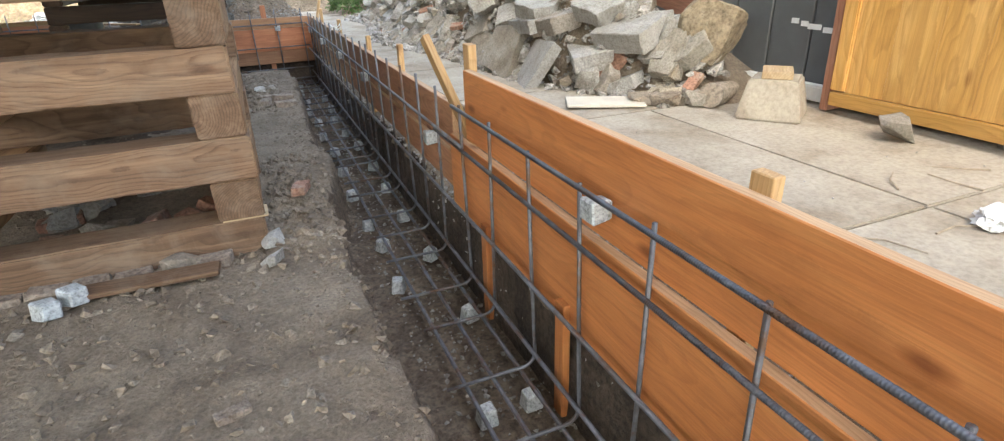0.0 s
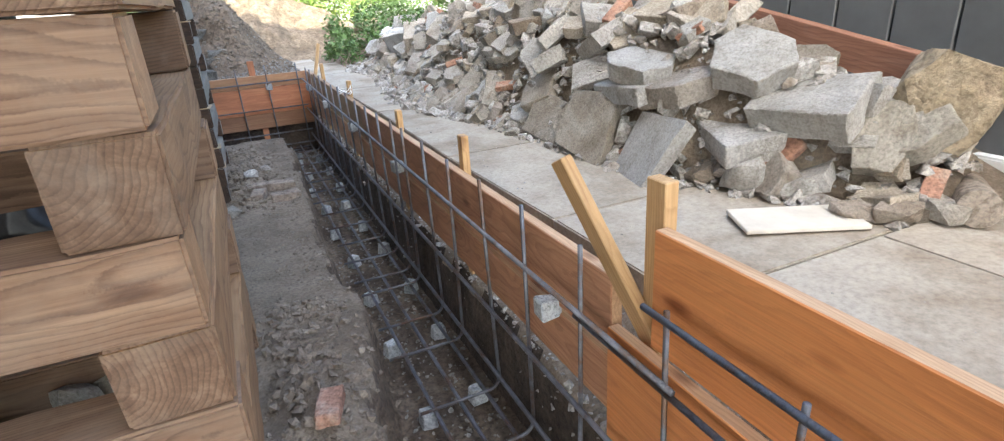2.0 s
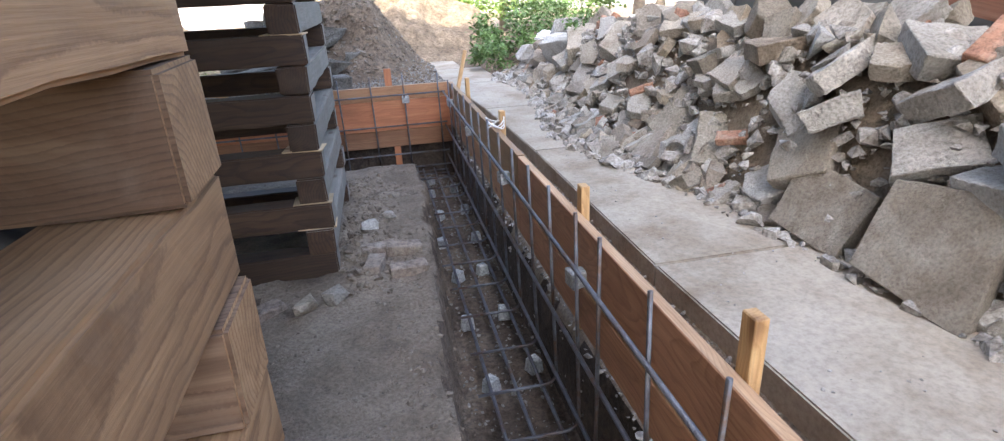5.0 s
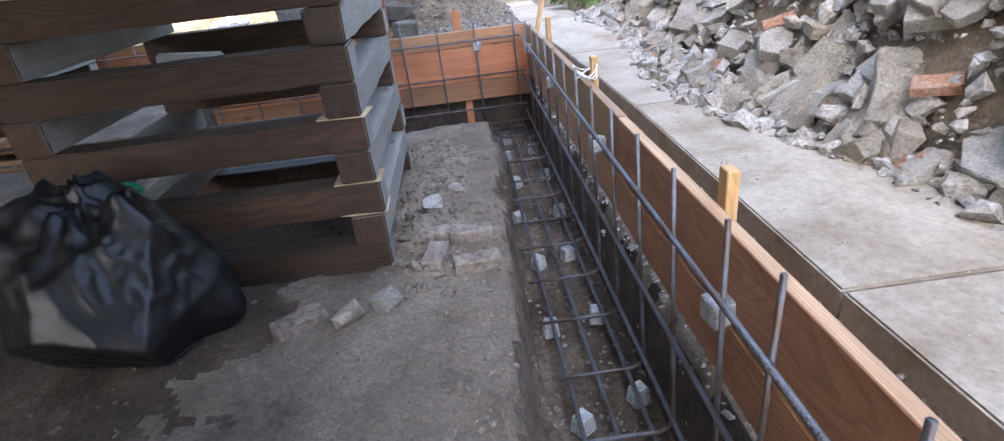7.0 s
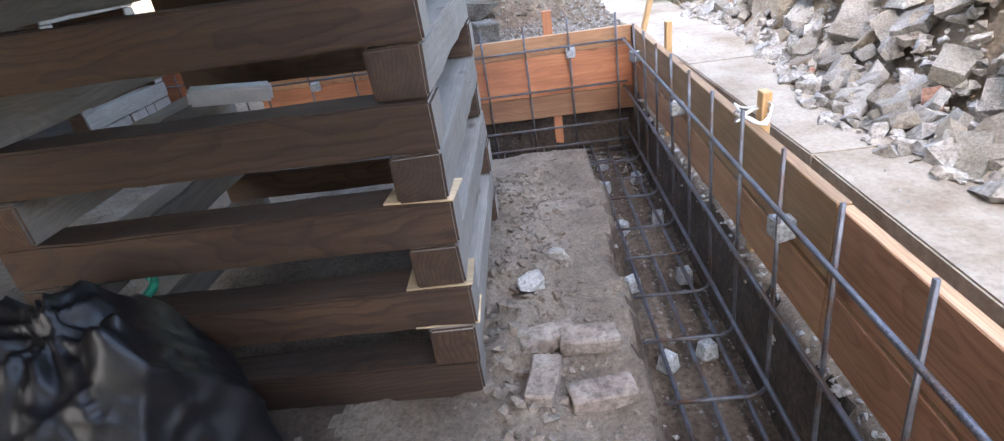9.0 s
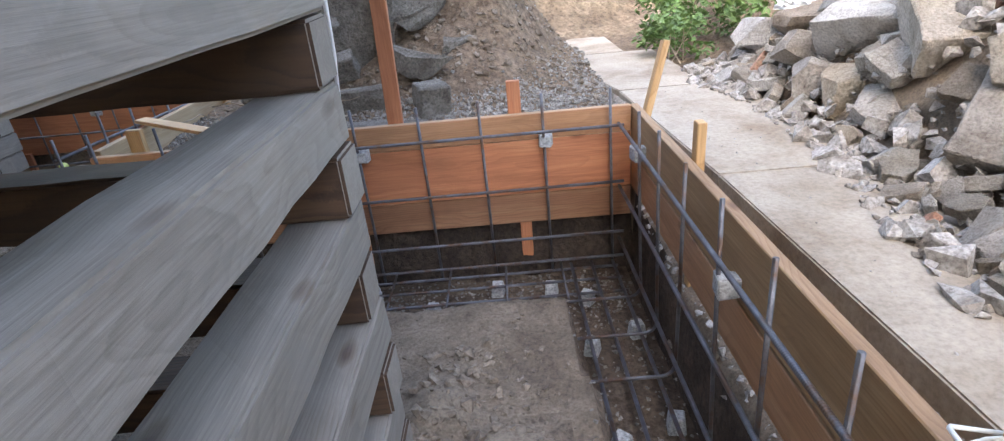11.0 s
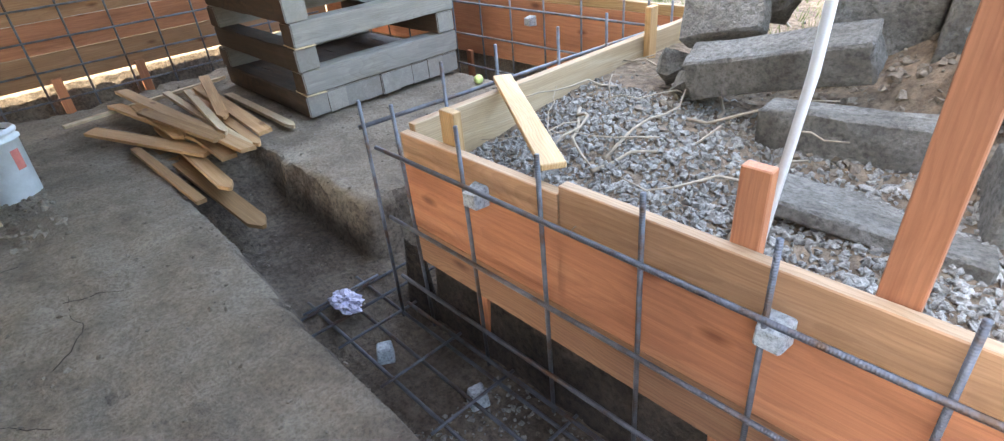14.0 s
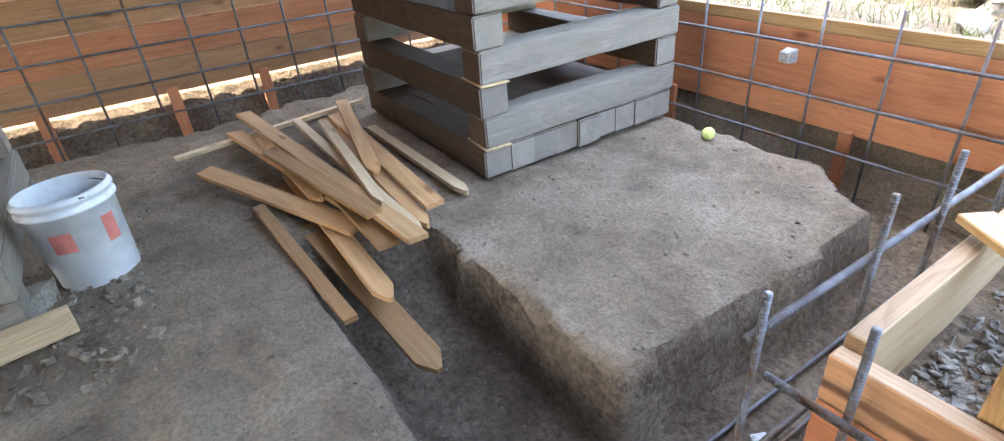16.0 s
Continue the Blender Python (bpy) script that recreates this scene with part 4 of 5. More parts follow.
scatter("backfill_stones", "loose stones between form and slab", "stones", LOOSE, 2600, 12, lambda rr: on_ground(rr.uniform(0.775, 1.08), rr.uniform(0.0, 8.6), 0.0), (0.008, 0.028))
scatter("slab_grit", "bits of grit lying on the concrete walk", "grit", LOOSE, 500, 13, lambda rr: (1.15 + 1.5 * rr.random() ** 2, rr.uniform(0.5, 9.5), PATH_Z + 0.002), (0.002, 0.009))

# ---- things on the slab ----
def pier_block():
    bm = box_bm(0.33, 0.33, 0.21, 0.012, 2)
    for v in bm.verts:
        k = 1.0 - 0.27 * (v.co.z / 0.21 + 0.5)
        v.co.x *= k
        v.co.y *= k
    worn(bm, 0.005, 12)
    top = tagged(new("pier_block"), "tapered concrete pier block with a wooden cap", "pier block")
    top.matrix_basis = pose(2.5, 2.17, PATH_Z, 0, 0, 35)
    part("base", mesh_of("base", bm, CONCRETE), top, pose(0, 0, 0.105))
    part("cap", mesh_of("cap", box_bm(0.2, 0.15, 0.04, 0.004), SHIM), top, pose(0, 0, 0.23, 0, 0, 8))


pier_block()


def panel_door():
    """A big wooden panel door leaning beside the wall: frame of rails and stiles, boards between."""
    top = tagged(new("panel_door"), "large honey-coloured wooden panel door leaning upright", "door")
    top.matrix_basis = pose(2.80, 2.06, PATH_Z + 0.05, 2, 0, -90)
    L, H, t = 2.2, 1.9, 0.04
    for z in (0.035, H - 0.04):
        part("rail", mesh_of("rail", box_bm(L, t, 0.075, 0.006, 2), CABINET), top, pose(L / 2, 0, z))
    me = mesh_of("stile", box_bm(H - 0.16, t, 0.08, 0.006, 2), CABINET)
    for x in (0.04, L - 0.04):
        part("stile", me, top, pose(x, 0, H / 2, 0, 90, 0))
    me = mesh_of("board", box_bm(H - 0.15, 0.016, 0.2034, 0.002, 1), CABINET)
    for k in range(10):
        part("board", me, top, pose(0.18 + 0.204 * k, 0.004, H / 2, 0, 90, 0))
    me = mesh_of("edge_post", box_bm(H, 0.12, 0.05, 0.005), BEAM)
    part("edge_post", me, top, pose(-0.03, 0.05, H / 2 - 0.04, 0, 90, 0))


panel_door()
beam = piece("beam", (2.72, 2.85, 0.80), (2.85, 6.6, 1.52), 0.16, 0.07, BEAM)
tagged(beam, "long reddish wooden beam leaning behind the rubble", "beam")
bm = box_bm(0.22, 0.46, 0.018, 0.003)
worn(bm, 0.006, 9)
flat = new("flat_panel", mesh_of("flat_panel", bm, plain("pale_board", (0.58, 0.53, 0.45), 0.8, 0, 0.12, 9, 0.002)))
flat.matrix_basis = pose(1.85, 2.82, PATH_Z + 0.02, 1, 0, 65)
tagged(flat, "thin pale flat panel lying on the walk", "panel")
for k, (x, y, s) in enumerate([(2.62, 1.56, 0.17), (2.86, 1.2, 0.16), (2.3, 2.55, 0.15), (2.15, 2.62, 0.14), (2.05, 2.72, 0.13)]):
    place_chunk(lump(400 + k, s * 1.2, s, s * 0.7, pts=14, cuts=2), pose(x, y, PATH_Z + s * 0.28, 0, 0, 40 * k), "grey broken stone on the concrete walk", "stone", "stone", "stones on the walk")
pipe = new("clay_pipe", mesh_of("clay_pipe", tube_bm([(0, 0, 0), (0.42, 0.05, 0)], 0.07, 16), earthy("pipe_clay", (0.24, 0.2, 0.16), (0.33, 0.28, 0.23), (0.42, 0.37, 0.31), 5, 40)))
pipe.matrix_basis = pose(2.32, 2.45, PATH_Z + 0.075, 0, 8, 25)
tagged(pipe, "short dirty clay pipe under the boulder", "pipe")
for k in range(5):
    p = random.Random(50 + k)
    x, y = 1.55 + 0.25 * k, 0.75 + 0.4 * p.random()
    tw = new("twig", mesh_of("twig", tube_bm([(0, 0, 0), (0.09, 0.02, 0.004), (0.2, 0.0, 0)], 0.004, 5, 0.5), TWIG))
    tw.matrix_basis = pose(x, y, PATH_Z + 0.005, 0, 0, -60 + 50 * k)
    tagged(tw, "thin dry twig lying on the walk", "twig", "twigs on the walk")

# ---- along the neighbour's wall ----
bm = tube_bm([(0, 0, 0.012 * k) for k in range(160)], 0.045, 12)
for v in bm.verts:
    f = 1 + 0.08 * (round(v.co.z / 0.012) % 2)
    v.co.x *= f
    v.co.y *= f
spout = new("downspout", mesh_of("downspout", bm, WHITE))
spout.location = (2.9, 4.78, PATH_Z + 0.3)
tagged(spout, "pale corrugated plastic downspout on the dark wall", "downspout")
board = piece("white_board", (2.9, 6.1, 1.27), (2.9, 8.6, 1.27), 0.11, 0.03, WHITE)
tagged(board, "long white board leaning against the dark wall", "board")

# ---- bricks and stones on the ledge ----
for k, (x, y, rz) in enumerate([(0.06, 3.0, 75), (0.0, 5.65, 80), (0.17, 5.6, 10), (0.16, 5.83, 5), (0.02, 5.86, 20), (-0.3, 1.4, 20), (-0.52, 5.33, 40)]):
    place_chunk((BRICKS if k == 0 else OLD_BRICKS)[k % 4], pose(x, y, ground_z(x, y) + (0.012 if k in (5, 6) else 0.02), 0, 4, rz) @ Matrix.Diagonal((*((0.5,) * 3 if k == 5 else (0.8,) * 3 if k == 0 else (1, 1, 1)), 1)), "old dirt-caked brick set in the soil ledge", "brick", "brick", "bricks on the ledge")
for k, (x, y, s) in enumerate([(-0.34, 5.28, 0.13), (-0.19, 5.36, 0.1), (-0.12, 2.5, 0.11), (-0.5, 2.45, 0.12), (-0.02, 6.15, 0.1), (-0.14, 2.33, 0.09), (0.09, 6.4, 0.08), (-3.95, 7.15, 0.15), (-4.0, 6.95, 0.12)]):
    place_chunk(lump(500 + k, s * 1.2, s, s * 0.7, pts=14, cuts=1), pose(x, y, ground_z(x, y) + s * 0.2, 0, 0, 50 * k), "pale rough stone on the soil ledge", "stone", "stone", "stones on the ledge")
for k in range(16):
    p = random.Random(600 + k)
    x, y = p.uniform(-1.25, -0.3), p.uniform(2.75, 3.6)
    place_chunk(r.choice(LUMPS) if k % 3 else BRICKS[k % 4], pose(x, y, 0.03, p.uniform(-30, 30), p.uniform(-30, 30), p.uniform(0, 360)), "broken stone piled inside the crib", "stone", "stone", "stones inside the crib")

for k in range(7):
    p = random.Random(640 + k)
    x = -1.3 + 0.155 * k
    place_chunk(OLD_BRICKS[k % 4], pose(x, 2.47 + p.uniform(-0.02, 0.02), 0.0 + p.uniform(-0.01, 0.012), p.uniform(-8, 8), p.uniform(-8, 8), p.uniform(-14, 14)) @ Matrix.Diagonal((0.7, 1.1, 1.0, 1)), "dirty stone bedding the lowest crib timber", "stone", "stone", "stones under the crib")
sill = piece("sill_plank", (-0.92, 2.36, 0.03), (-0.34, 2.31, 0.045), 0.09, 0.02, CRIB, (0, 1, 0.1))
tagged(sill, "thin dirty plank lying at the crib foot", "plank")

# ---- rubbish bag ----
def bag():
    """A slack bag: flat crumpled facets pulled between creases, gathered towards a loose mouth."""
    rr = random.Random(12)
    planes = []
    for k in range(26):
        n = Vector((rr.gauss(0, 1), rr.gauss(0, 1), rr.gauss(0, 1))).normalized()
        planes.append((n, rr.uniform(0.78, 1.0)))
    bm = bmesh.new()
    bmesh.ops.create_icosphere(bm, subdivisions=6, radius=1.0)
    for v in bm.verts:
        d = v.co.normalized()
        q = d + 0.05 * noise.noise_vector(d * 2.0)
        q.normalize()
        facet = min(h / max(0.05, q.dot(n)) for n, h in planes)
        crease = 1 - 2 * abs(noise.noise(d * 4.5 + Vector((9, 0, 3))))
        fine = 1 - 2 * abs(noise.noise(d * 11 + Vector((0, 5, 0))))
        pleat = math.sin(math.atan2(d.y, d.x) * 11 + 3 * noise.noise(d * 2)) * max(0.0, d.z)
        ear = 0.34 * math.exp(-((d.x + 0.86) ** 2 + (d.z - 0.35) ** 2 + d.y ** 2 * 0.5) / 0.09)
        tail = 0.38 * math.exp(-((d.x - 0.86) ** 2 + (d.z + 0.48) ** 2 + d.y ** 2) / 0.12)
        k = min(1.25, facet) + 0.022 * crease + 0.008 * fine + 0.03 * pleat + ear + tail
        wide = 1.0 - 0.16 * d.z
        v.co = Vector((d.x * 0.33 * k * wide, d.y * 0.28 * k * wide, d.z * 0.37 * k))
        if v.co.z > 0.2:
            v.co.z = 0.2 + (v.co.z - 0.2) * (1.0 + 0.8 * noise.noise(Vector((v.co.x * 9, v.co.y * 9, 4))))
        if v.co.z < -0.26:
            v.co.z = -0.26 + 0.012 * fine
            v.co.x *= 1.08
            v.co.y *= 1.08
    ob = new("rubbish_bag", mesh_of("rubbish_bag", bm, BAG, True))
    ob.matrix_basis = pose(-1.12, 5.36, 0.26, 0, 0, 8)
    tagged(ob, "full black plastic rubbish bag on the soil", "rubbish bag")


bag()


# ---- bucket ----
def bucket():
    top = tagged(new("bucket"), "white plastic bucket with red print and dirt", "bucket")
    top.matrix_basis = pose(-4.13, 7.35, -0.02, 0, -3, 20) @ Matrix.Scale(1.06, 4)
    prof = [(0.0, 0.0), (0.125, 0.0), (0.13, 0.006), (0.146, 0.30), (0.156, 0.302), (0.157, 0.312), (0.147, 0.316), (0.148, 0.335), (0.157, 0.337), (0.157, 0.348), (0.148, 0.36), (0.142, 0.36), (0.126, 0.012), (0.0, 0.012)]
    bm = bmesh.new()
    n = 40
    rings = []
    for q, z in prof:
        rings.append([bm.verts.new((q * math.cos(2 * math.pi * k / n), q * math.sin(2 * math.pi * k / n), z)) for k in range(n)] if q else [bm.verts.new((0, 0, z))])
    for a, b in zip(rings, rings[1:]):
        for k in range(n):
            f = [a[k % len(a)], a[(k + 1) % len(a)], b[(k + 1) % len(b)], b[k % len(b)]]
            f = list(dict.fromkeys(f))
            if len(f) > 2:
                bm.faces.new(f)
    bmesh.ops.recalc_face_normals(bm, faces=bm.faces)
    part("body", mesh_of("body", bm, BUCKET, True), top)
    for a0, a1, z0, z1 in ((-0.95, -0.45, 0.17, 0.245), (0.25, 0.6, 0.16, 0.26)):
        bm = bmesh.new()
        cols = []
        for k in range(9):
            a = a0 + (a1 - a0) * k / 8
            cols.append([bm.verts.new(((0.1315 + 0.0533 * z + o) * math.cos(a), (0.1315 + 0.0533 * z + o) * math.sin(a), z)) for z, o in ((z0, 0), (z1, 0))])
        for c, d in zip(cols, cols[1:]):
            bm.faces.new((c[0], d[0], d[1], c[1]))
        part("print", mesh_of("print", bm, RED), top)
    pts = [(0.155 * math.cos(math.pi * k / 14), 0.155 * math.sin(math.pi * k / 14) * 0.9, 0.35 - 0.02 * math.sin(math.pi * k / 14)) for k in range(15)]
    part("handle", mesh_of("handle", tube_bm(pts, 0.003, 6), WIRE, True), top)


bucket()
tb = new("tennis_ball", bpy.data.meshes.new("tennis_ball"))
bm = bmesh.new()
bmesh.ops.create_icosphere(bm, subdivisions=3, radius=0.033)
tb.data = mesh_of("tennis_ball", bm, BALLM, True)
tb.location = (-3.34, 10.04, ground_z(-3.34, 10.04) + 0.03)
tagged(tb, "yellow-green tennis ball on the packed soil", "ball")

# ---- loose planks ----
PILE = [((-4.70, 7.86), (-3.64, 8.25), 0.03, 0.09, PLANKS), ((-5.1, 8.1), (-3.5, 8.34), 0.05, 0.09, PLANKS), ((-4.85, 8.2), (-3.9, 8.2), 0.075, 0.08, PLANKS),
        ((-5.25, 8.2), (-3.3, 8.36), 0.10, 0.085, PLANKS), ((-4.95, 8.42), (-3.35, 8.40), 0.08, 0.05, SHIM), ((-4.9, 8.56), (-3.42, 8.46), 0.06, 0.06, PLANKS),
        ((-4.85, 8.62), (-3.5, 8.54), 0.09, 0.08, PLANKS), ((-5.0, 8.72), (-3.9, 8.46), 0.11, 0.07, PLANKS), ((-4.69, 8.76), (-3.62, 8.76), 0.02, 0.06, SHIM),
        ((-4.15, 7.98), (-3.2, 8.03), 0.01, 0.05, PLANKS), ((-4.3, 8.1), (-2.92, 8.2), 0.00, 0.10, PLANKS), ((-4.4, 8.2), (-3.2, 8.18), 0.02, 0.08, PLANKS),
        ((-4.6, 8.3), (-3.4, 8.28), 0.055, 0.085, PLANKS), ((-5.02, 7.76), (-5.2, 8.93), 0.02, 0.05, SHIM), ((-4.7, 8.5), (-3.6, 8.36), 0.12, 0.05, SHIM), ((-4.5, 8.15), (-3.55, 8.3), 0.12, 0.07, PLANKS)]
for k, ((x0, y0), (x1, y1), z, w, mat) in enumerate(PILE):
    dz = -0.16 if x1 > -3.0 else (-0.05 if x1 > -3.3 else 0.0)
    a, b = Vector((x0, y0, z + 0.03)), Vector((x1, y1, z + 0.03 + dz))
    L = (b - a).length
    bm = bmesh.new()
    hw, ht = w / 2, 0.011
    tip = 0.07 if k % 3 else 0.0
    outline = [(-L / 2, -hw), (L / 2 - tip, -hw), (L / 2, -hw if not tip else -hw * 0.2), (L / 2, hw if not tip else hw * 0.2), (L / 2 - tip, hw), (-L / 2, hw)]
    lo = [bm.verts.new((x, y, -ht)) for x, y in outline]
    hi = [bm.verts.new((x, y, ht)) for x, y in outline]
    for q in range(6):
        if (Vector(outline[q]) - Vector(outline[(q + 1) % 6])).length > 1e-5:
            bm.faces.new((lo[q], lo[(q + 1) % 6], hi[(q + 1) % 6], hi[q]))
    bm.faces.new(hi)
    bm.faces.new(lo[::-1])
    bmesh.ops.remove_doubles(bm, verts=bm.verts, dist=1e-5)
    bmesh.ops.recalc_face_normals(bm, faces=bm.faces)
    ob = new("loose_plank", mesh_of("loose_plank", bm, mat))
    x = (b - a).normalized()
    y = Vector((0, 0, 1)).cross(x).normalized()
    ob.matrix_basis = Matrix.Translation((a + b) / 2) @ Matrix((x, y, x.cross(y))).transposed().to_4x4() @ pose(0, 0, 0, random.Random(k).uniform(-9, 9), 0, 0)
    tagged(ob, "sawn fir stake with a cut point in the loose pile", "plank", "loose stakes in the pile")
ob = piece("floor_plank", (-3.66, 6.6, 0.045), (-3.76, 7.26, 0.045), 0.07, 0.09, SHIM)
tagged(ob, "short dirty plank lying beside the crib", "plank")

# ---- yard behind the form: broken blocks, roots, post ----
YARD_BLOCKS = [
    ((-0.28, 9.2, 0.45), (0.19, 0.22, 0.31), (3, 5, 22), 1), ((-0.76, 9.34, 0.46), (0.50, 0.14, 0.25), (0, -3, 4), 1), ((-0.58, 9.05, 0.40), (0.58, 0.24, 0.06), (-6, 3, 5), 1),
    ((-1.39, 9.72, 0.78), (0.32, 0.09, 0.30), (-38, -14, 8), 1), ((-1.08, 9.52, 0.64), (0.62, 0.17, 0.15), (14, -13, 8), 1), ((-1.27, 9.92, 0.86), (0.26, 0.3, 0.34), (15, 20, 20), 0),
    ((-0.38, 9.56, 0.70), (0.52, 0.42, 0.24), (4, 10, -8), 0), ((-0.88, 9.95, 0.92), (0.36, 0.2, 0.62), (-6, 4, 10), 1), ((-0.62, 9.86, 0.82), (0.12, 0.22, 0.62), (0, 7, 15), 1),
    ((-0.42, 9.95, 0.98), (0.5, 0.36, 0.3), (8, 14, 30), 0), ((-0.72, 10.3, 1.16), (0.6, 0.4, 0.4), (0, 6, 40), 0), ((-1.2, 10.3, 0.98), (0.44, 0.4, 0.34), (0, 20, 80), 0),
    ((-1.05, 9.74, 0.94), (0.3, 0.24, 0.2), (30, 10, 50), 0), ((-1.52, 9.62, 0.52), (0.22, 0.2, 0.22), (0, 10, 30), 0), ((-1.36, 9.5, 0.5), (0.2, 0.18, 0.16), (0, 30, 60), 0),
    ((-0.1, 9.75, 0.72), (0.26, 0.24, 0.2), (0, 15, 10), 0), ((0.42, 8.95, 0.36), (0.26, 0.2, 0.14), (0, 8, 40), 0),
]
for k, (p, sz, rt, boxy) in enumerate(YARD_BLOCKS):
    if boxy:
        bm = box_bm(*sz, 0.01)
        bmesh.ops.subdivide_edges(bm, edges=[e for e in bm.edges if e.calc_length() > 0.08], cuts=3, use_grid_fill=True)
        worn(bm, 0.010, 6, k)
        worn(bm, 0.010, 22, k)
        me = mesh_of("concrete_chunk", bm, YARD_SHADE)
    else:
        me = lump(700 + k, *sz, mat=YARD_SHADE, pts=11, cuts=2, amp=0.05)
    place_chunk(me, pose(*p, *rt), "dark broken concrete block tipped on the gravel", grp="broken blocks on the gravel")
pole = new("white_pole", mesh_of("white_pole", tube_bm([(-0.69, 8.58, 0.36), (-0.66, 8.66, 0.9), (-0.65, 8.72, 1.7)], 0.012, 8), WHITE, True))
tagged(pole, "thin weathered white pole standing in the gravel", "pole")
for k in range(26):
    p = random.Random(800 + k)
    x, y = p.uniform(-1.75, -0.75), p.uniform(8.75, 9.9)
    z = ground_z(x, y) + 0.02
    pts = [(0, 0, 0)]
    d = p.uniform(0, 6.3)
    for q in range(6):
        d += p.uniform(-0.5, 0.5)
        l = pts[-1]
        pts.append((l[0] + 0.08 * math.cos(d), l[1] + 0.08 * math.sin(d), max(0.0, l[2] + p.uniform(-0.025, 0.045))))
    tw = new("root", mesh_of("root", tube_bm(pts, p.uniform(0.003, 0.009), 5, 0.4), TWIG, True))
    tw.location = (x, y, z)
    tagged(tw, "dry pale root tangled over the gravel", "root", "dry roots on the gravel")


def rag(name, label, cat, loc, sx, sy, mat, seed, amp=0.4, rz=0):
    bm = bmesh.new()
    bmesh.ops.create_icosphere(bm, subdivisions=4, radius=0.5)
    for v in bm.verts:
        d = v.co.normalized()
        q = 1 + amp * noise.noise(d * 2.5 + Vector((seed, 0, 0))) + amp * 0.6 * (1 - 2 * abs(noise.noise(d * 6 + Vector((0, seed, 0)))))
        v.co = Vector((d.x * sx / 2 * q, d.y * sy / 2 * q, max(-0.2, d.z * 0.6) * min(sx, sy) / 2 * q))
    ob = new(name, mesh_of(name, bm, mat, False))
    ob.matrix_basis = pose(*loc, 0, 0, rz)
    return tagged(ob, label, cat)


rag("wrapper", "crumpled white and purple wrapper on the bars", "wrapper", (-2.2, 8.22, -0.24), 0.13, 0.09, PURPLE, 3, 0.6)
rag("white_bag", "crumpled white plastic bag on the far ground", "plastic bag", (-3.0, 12.4, 0.45), 0.5, 0.4, WHITE, 5)
rag("paper", "crumpled white paper on the walk", "paper", (2.05, 0.80, PATH_Z + 0.02), 0.16, 0.12, WHITE, 8)
rag("pale_sack", "pale plastic sheet among the rubble", "plastic sheet", (2.1, 9.6, 0.82), 0.2, 0.22, WHITE, 9)
rag("green_scrap", "green plastic scrap on the rubble", "plastic scrap", (2.32, 3.30, 0.83), 0.07, 0.04, GREEN, 2)

# tape round a stake
for k in range(3):
    pts = [(0.80 + 0.055 * math.cos(a), 6.24 + (0.045 + 0.02 * k) * math.sin(a), 0.585 + 0.014 * k + 0.02 * math.sin(2 * a + k)) for a in [2 * math.pi * q / 16 for q in range(17)]]
    tp = new("tape_loop", mesh_of("tape_loop", tube_bm(pts, 0.004, 5), TAPE, True))
    tagged(tp, "loop of white tape tied round the stake", "tape", "white tape loops")

# things inside the middle crib
dish = new("green_dish", mesh_of("green_dish", tube_bm([(0.11 * math.cos(a), 0.06 * math.sin(a), 0) for a in [2 * math.pi * q / 20 for q in range(21)]], 0.014, 8), GREEN, True))
dish.matrix_basis = pose(-1.26, 5.74, 0.455, 35, 0, 15)
tagged(dish, "green plastic rim lying on the crib timbers", "plastic rim")
tray = new("white_tray", mesh_of("white_tray", box_bm(0.3, 0.12, 0.06, 0.01, 2), WHITE))
tray.matrix_basis = pose(-1.1, 6.5, 0.845, 0, 8, 25)
tagged(tray, "white plastic tray resting on a crib timber", "tray")


# ---- plants and distance ----
def leaf_cloud(name, label, cat, mat, n, seed, centre, radii, size, up=0.0):
    rr = random.Random(seed)
    lobes = [Vector((rr.uniform(-0.7, 0.7), rr.uniform(-0.7, 0.7), rr.uniform(-0.5, 0.8))) for k in range(14)]
    co, fa = [], []
    for k in range(n):
        l = rr.choice(lobes)
        d = Vector((rr.gauss(0, 1), rr.gauss(0, 1), rr.gauss(0, 1))).normalized() * rr.uniform(0.15, 0.42)
        p = l + d
        p = Vector(centre) + Vector((p.x * radii[0], p.y * radii[1], p.z * radii[2]))
        s = size * rr.uniform(0.6, 1.3)
        m = pose(*p, rr.uniform(-70, 70), rr.uniform(-50, 50), rr.uniform(0, 360))
        o = len(co)
        co += [m @ Vector(c) for c in ((-s, 0, 0), (-0.2 * s, -0.45 * s, 0.08 * s), (s, 0, -0.1 * s), (-0.2 * s, 0.45 * s, 0.08 * s))]
        fa.append((o, o + 1, o + 2, o + 3))
    me = bpy.data.meshes.new(name)
    me.from_pydata(co, [], fa)
    me.materials.append(mat)
    return me


def bush(seed, c, rad, n, mat=None, size=0.035):
    top = tagged(new("bush"), "leafy green weeds growing on the bank", "bush", "weeds by the path")
    top.location = (c[0], c[1], 0)
    lc = (0, 0, c[2])
    part("leaves", leaf_cloud("leaves", "", "", mat or LEAF, n, seed, lc, rad, size), top)
    rr = random.Random(seed)
    base = ground_z(c[0], c[1])
    for k in range(5):
        pts = [(rr.uniform(-0.1, 0.1), rr.uniform(-0.1, 0.1), base - 0.02), (rr.uniform(-0.4, 0.4) * rad[0], rr.uniform(-0.4, 0.4) * rad[1], c[2] + rad[2] * 0.4)]
        part("stem", mesh_of("stem", tube_bm(pts, 0.006, 5, 0.5), TWIG), top)


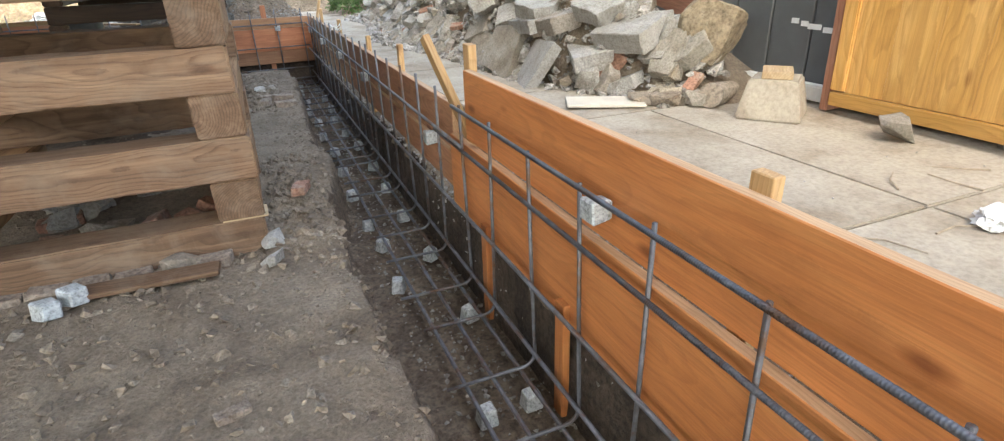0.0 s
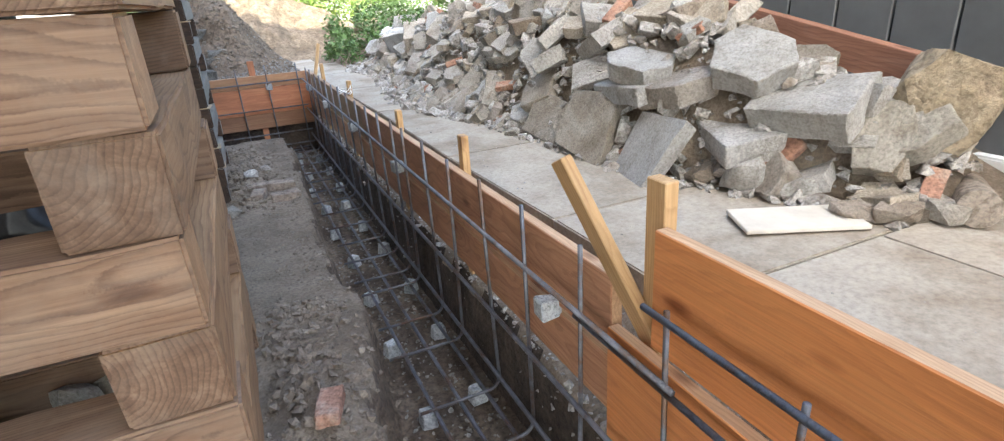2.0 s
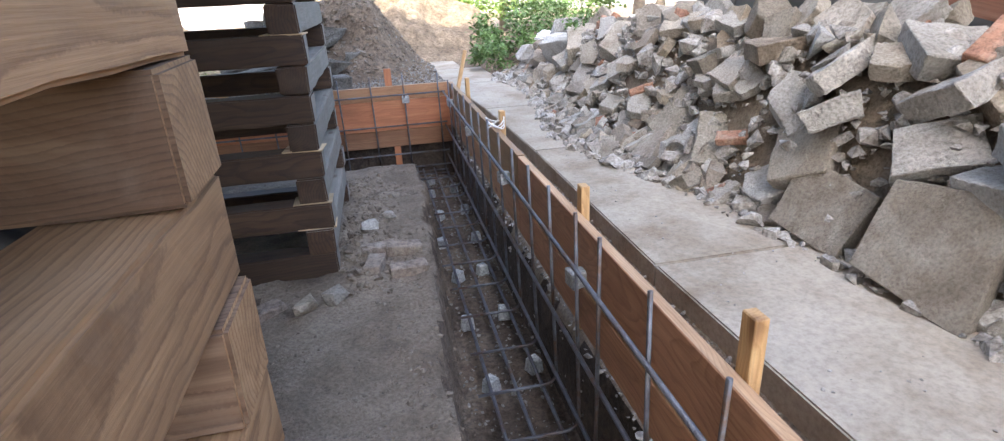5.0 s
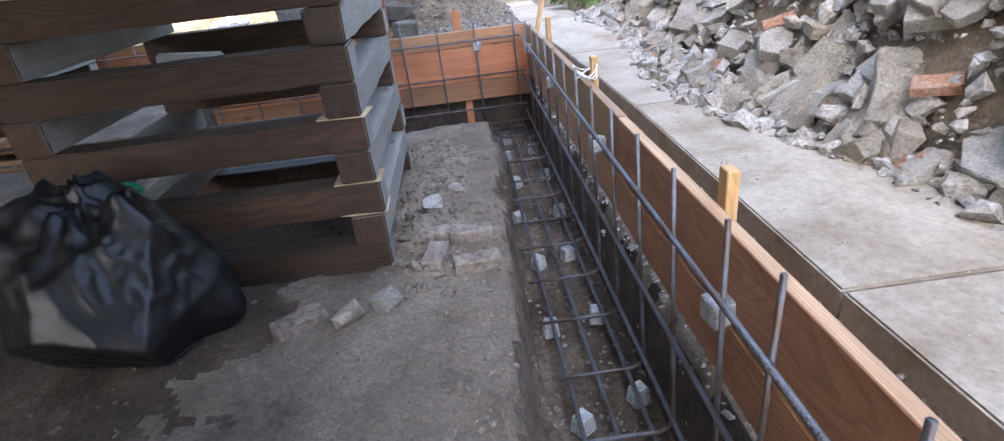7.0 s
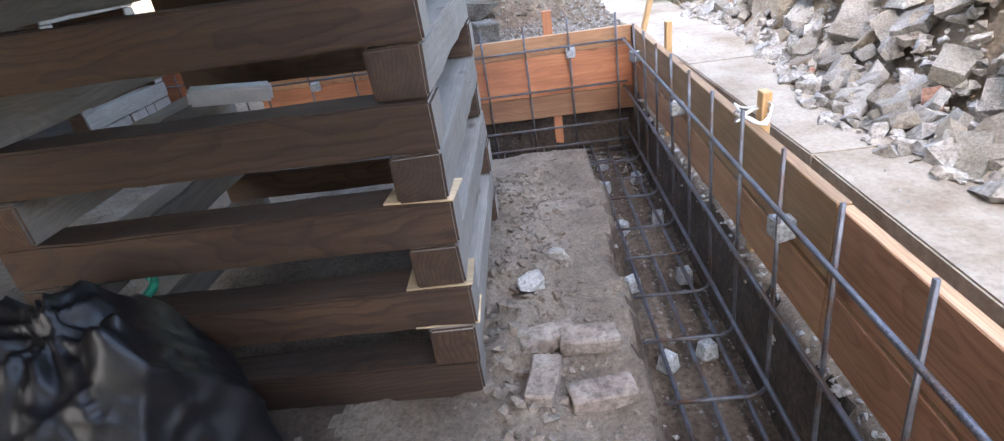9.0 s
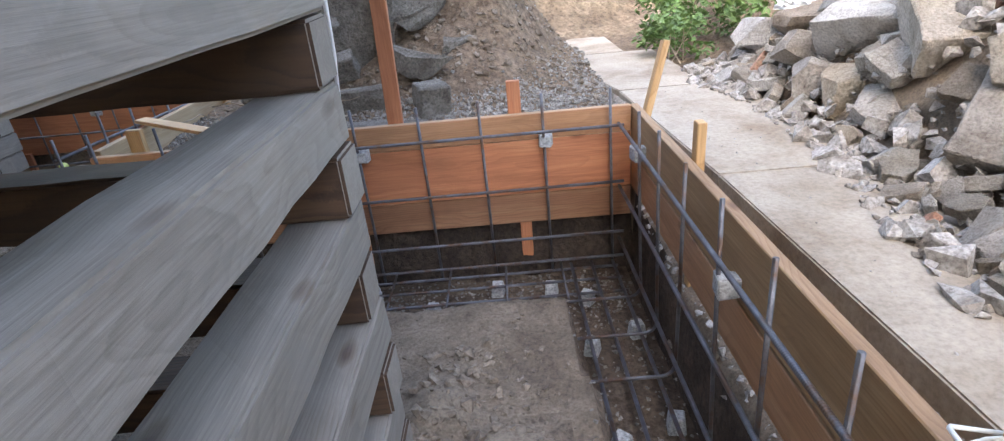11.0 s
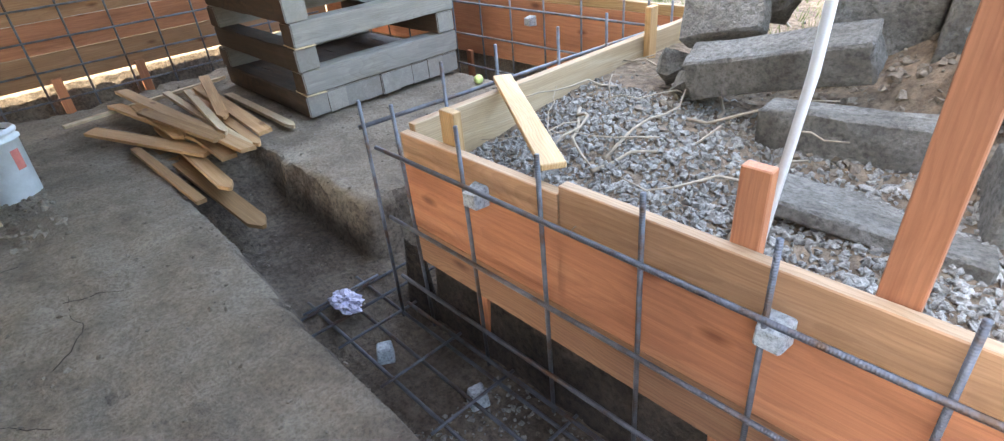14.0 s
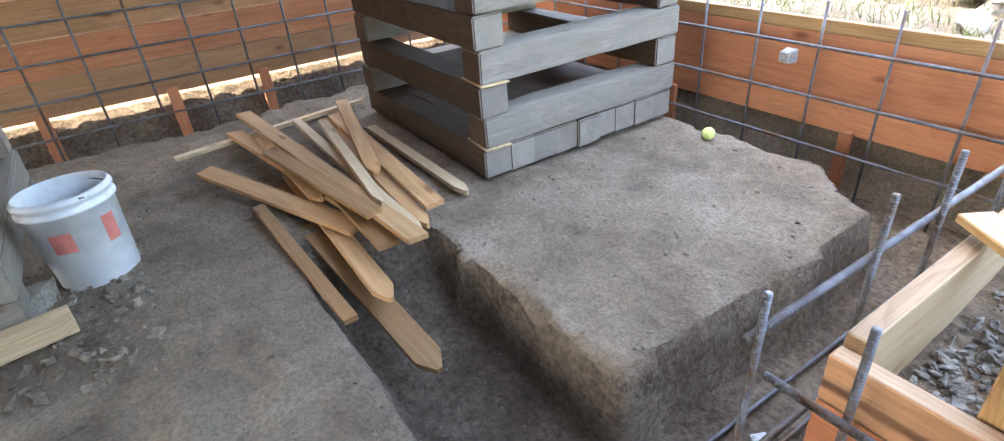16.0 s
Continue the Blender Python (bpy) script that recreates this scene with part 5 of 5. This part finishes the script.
bush(1, (1.9, 11.2, 0.75), (0.45, 0.5, 0.36), 1500)
bush(2, (2.6, 11.6, 0.95), (0.6, 0.5, 0.35), 1300)
bush(3, (1.62, 10.6, 0.52), (0.3, 0.35, 0.2), 700)
bush(4, (2.15, 8.6, 1.02), (0.3, 0.4, 0.12), 160)
bush(5, (2.9, 14.0, 1.3), (1.2, 1.0, 0.4), 1800)
bush(6, (-1.4, 15.3, 1.2), (0.8, 0.7, 0.3), 900)
bush(7, (2.3, 10.6, 0.8), (0.35, 0.35, 0.25), 500)
bush(8, (2.4, 17.6, 1.3), (1.0, 0.8, 0.9), 2600, LEAF_LIT, 0.06)
bush(9, (3.6, 16.6, 1.4), (1.0, 0.8, 0.9), 2600, LEAF_LIT, 0.06)
bush(10, (-0.9, 17.8, 1.3), (0.9, 0.7, 0.8), 2200, LEAF, 0.06)
bush(11, (4.2, 14.0, 1.3), (0.9, 0.9, 0.7), 2200, LEAF, 0.05)


def tree(seed, x, y, h, spread, mat, n):
    rr = random.Random(seed)
    top = tagged(new("tree"), "tree with sunlit yellow-green leaves", "tree", "trees beyond the hill")
    z0 = ground_z(x, y) - 0.05
    top.location = (x, y, z0)
    part("trunk", mesh_of("trunk", tube_bm([(0, 0, 0), (0.05, 0.02, h * 0.35), (0.1, -0.05, h * 0.8)], 0.13, 9, 0.35), BARK, True), top)
    for k in range(7):
        a = rr.uniform(0, 6.3)
        z = h * rr.uniform(0.25, 0.6)
        part("limb", mesh_of("limb", tube_bm([(0.05, 0, z), (0.5 * spread * math.cos(a), 0.5 * spread * math.sin(a), z + 0.5), (0.8 * spread * math.cos(a), 0.8 * spread * math.sin(a), z + 1.0)], 0.045, 6, 0.3), BARK), top)
    part("leaves", leaf_cloud("leaves", "", "", mat, n, seed, (0, 0, h * 0.6), (spread, spread, h * 0.48), 0.09), top)


tree(1, 3.6, 19.0, 5.0, 2.0, LEAF_LIT, 7000)
tree(2, -2.2, 20.0, 5.0, 2.1, LEAF, 6000)
tree(3, 7.2, 17.0, 5.5, 2.2, LEAF_LIT, 6000)
tree(4, 4.7, 12.8, 4.0, 1.2, LEAF, 5000)
tree(5, -7.5, 20.0, 5.0, 2.5, LEAF, 6000)
tree(6, 0.9, 24.0, 6.0, 2.2, LEAF_LIT, 5000)


def grass():
    rr = random.Random(77)
    co, fa = [], []
    for k in range(9000):
        x, y = rr.uniform(-8.0, -1.2), 10.64 + 4.0 * rr.random() ** 1.6
        z = ground_z(x, y)
        h, a = rr.uniform(0.03, 0.11), rr.uniform(0, 6.3)
        dx, dy = 0.004 * math.cos(a), 0.004 * math.sin(a)
        lx, ly = rr.uniform(-0.05, 0.05), rr.uniform(-0.05, 0.05)
        o = len(co)
        co += [(x - dx, y - dy, z), (x + dx, y + dy, z), (x + lx, y + ly, z + h)]
        fa.append((o, o + 1, o + 2))
    me = bpy.data.meshes.new("grass")
    me.from_pydata(co, [], fa)
    me.materials.append(GRASS)
    tagged(new("grass", me), "dry green grass beyond the back form", "grass", kind="stuff")


grass()
for k in range(14):
    p = random.Random(900 + k)
    x, y = p.uniform(-5.5, -1.8), p.uniform(11.6, 13.5)
    place_chunk(LUMPS[k % 10], pose(x, y, ground_z(x, y) + 0.03, 0, p.uniform(-20, 20), p.uniform(0, 360)) @ Matrix.Diagonal((1.2, 1.2, 1.2, 1)), "pale broken concrete lying in the grass", grp="broken concrete in the grass")
wall_box("backdrop", (-30, 34, 0), (30, 34.3, 3.0), SIDING, "pale distant wall beyond the trees")
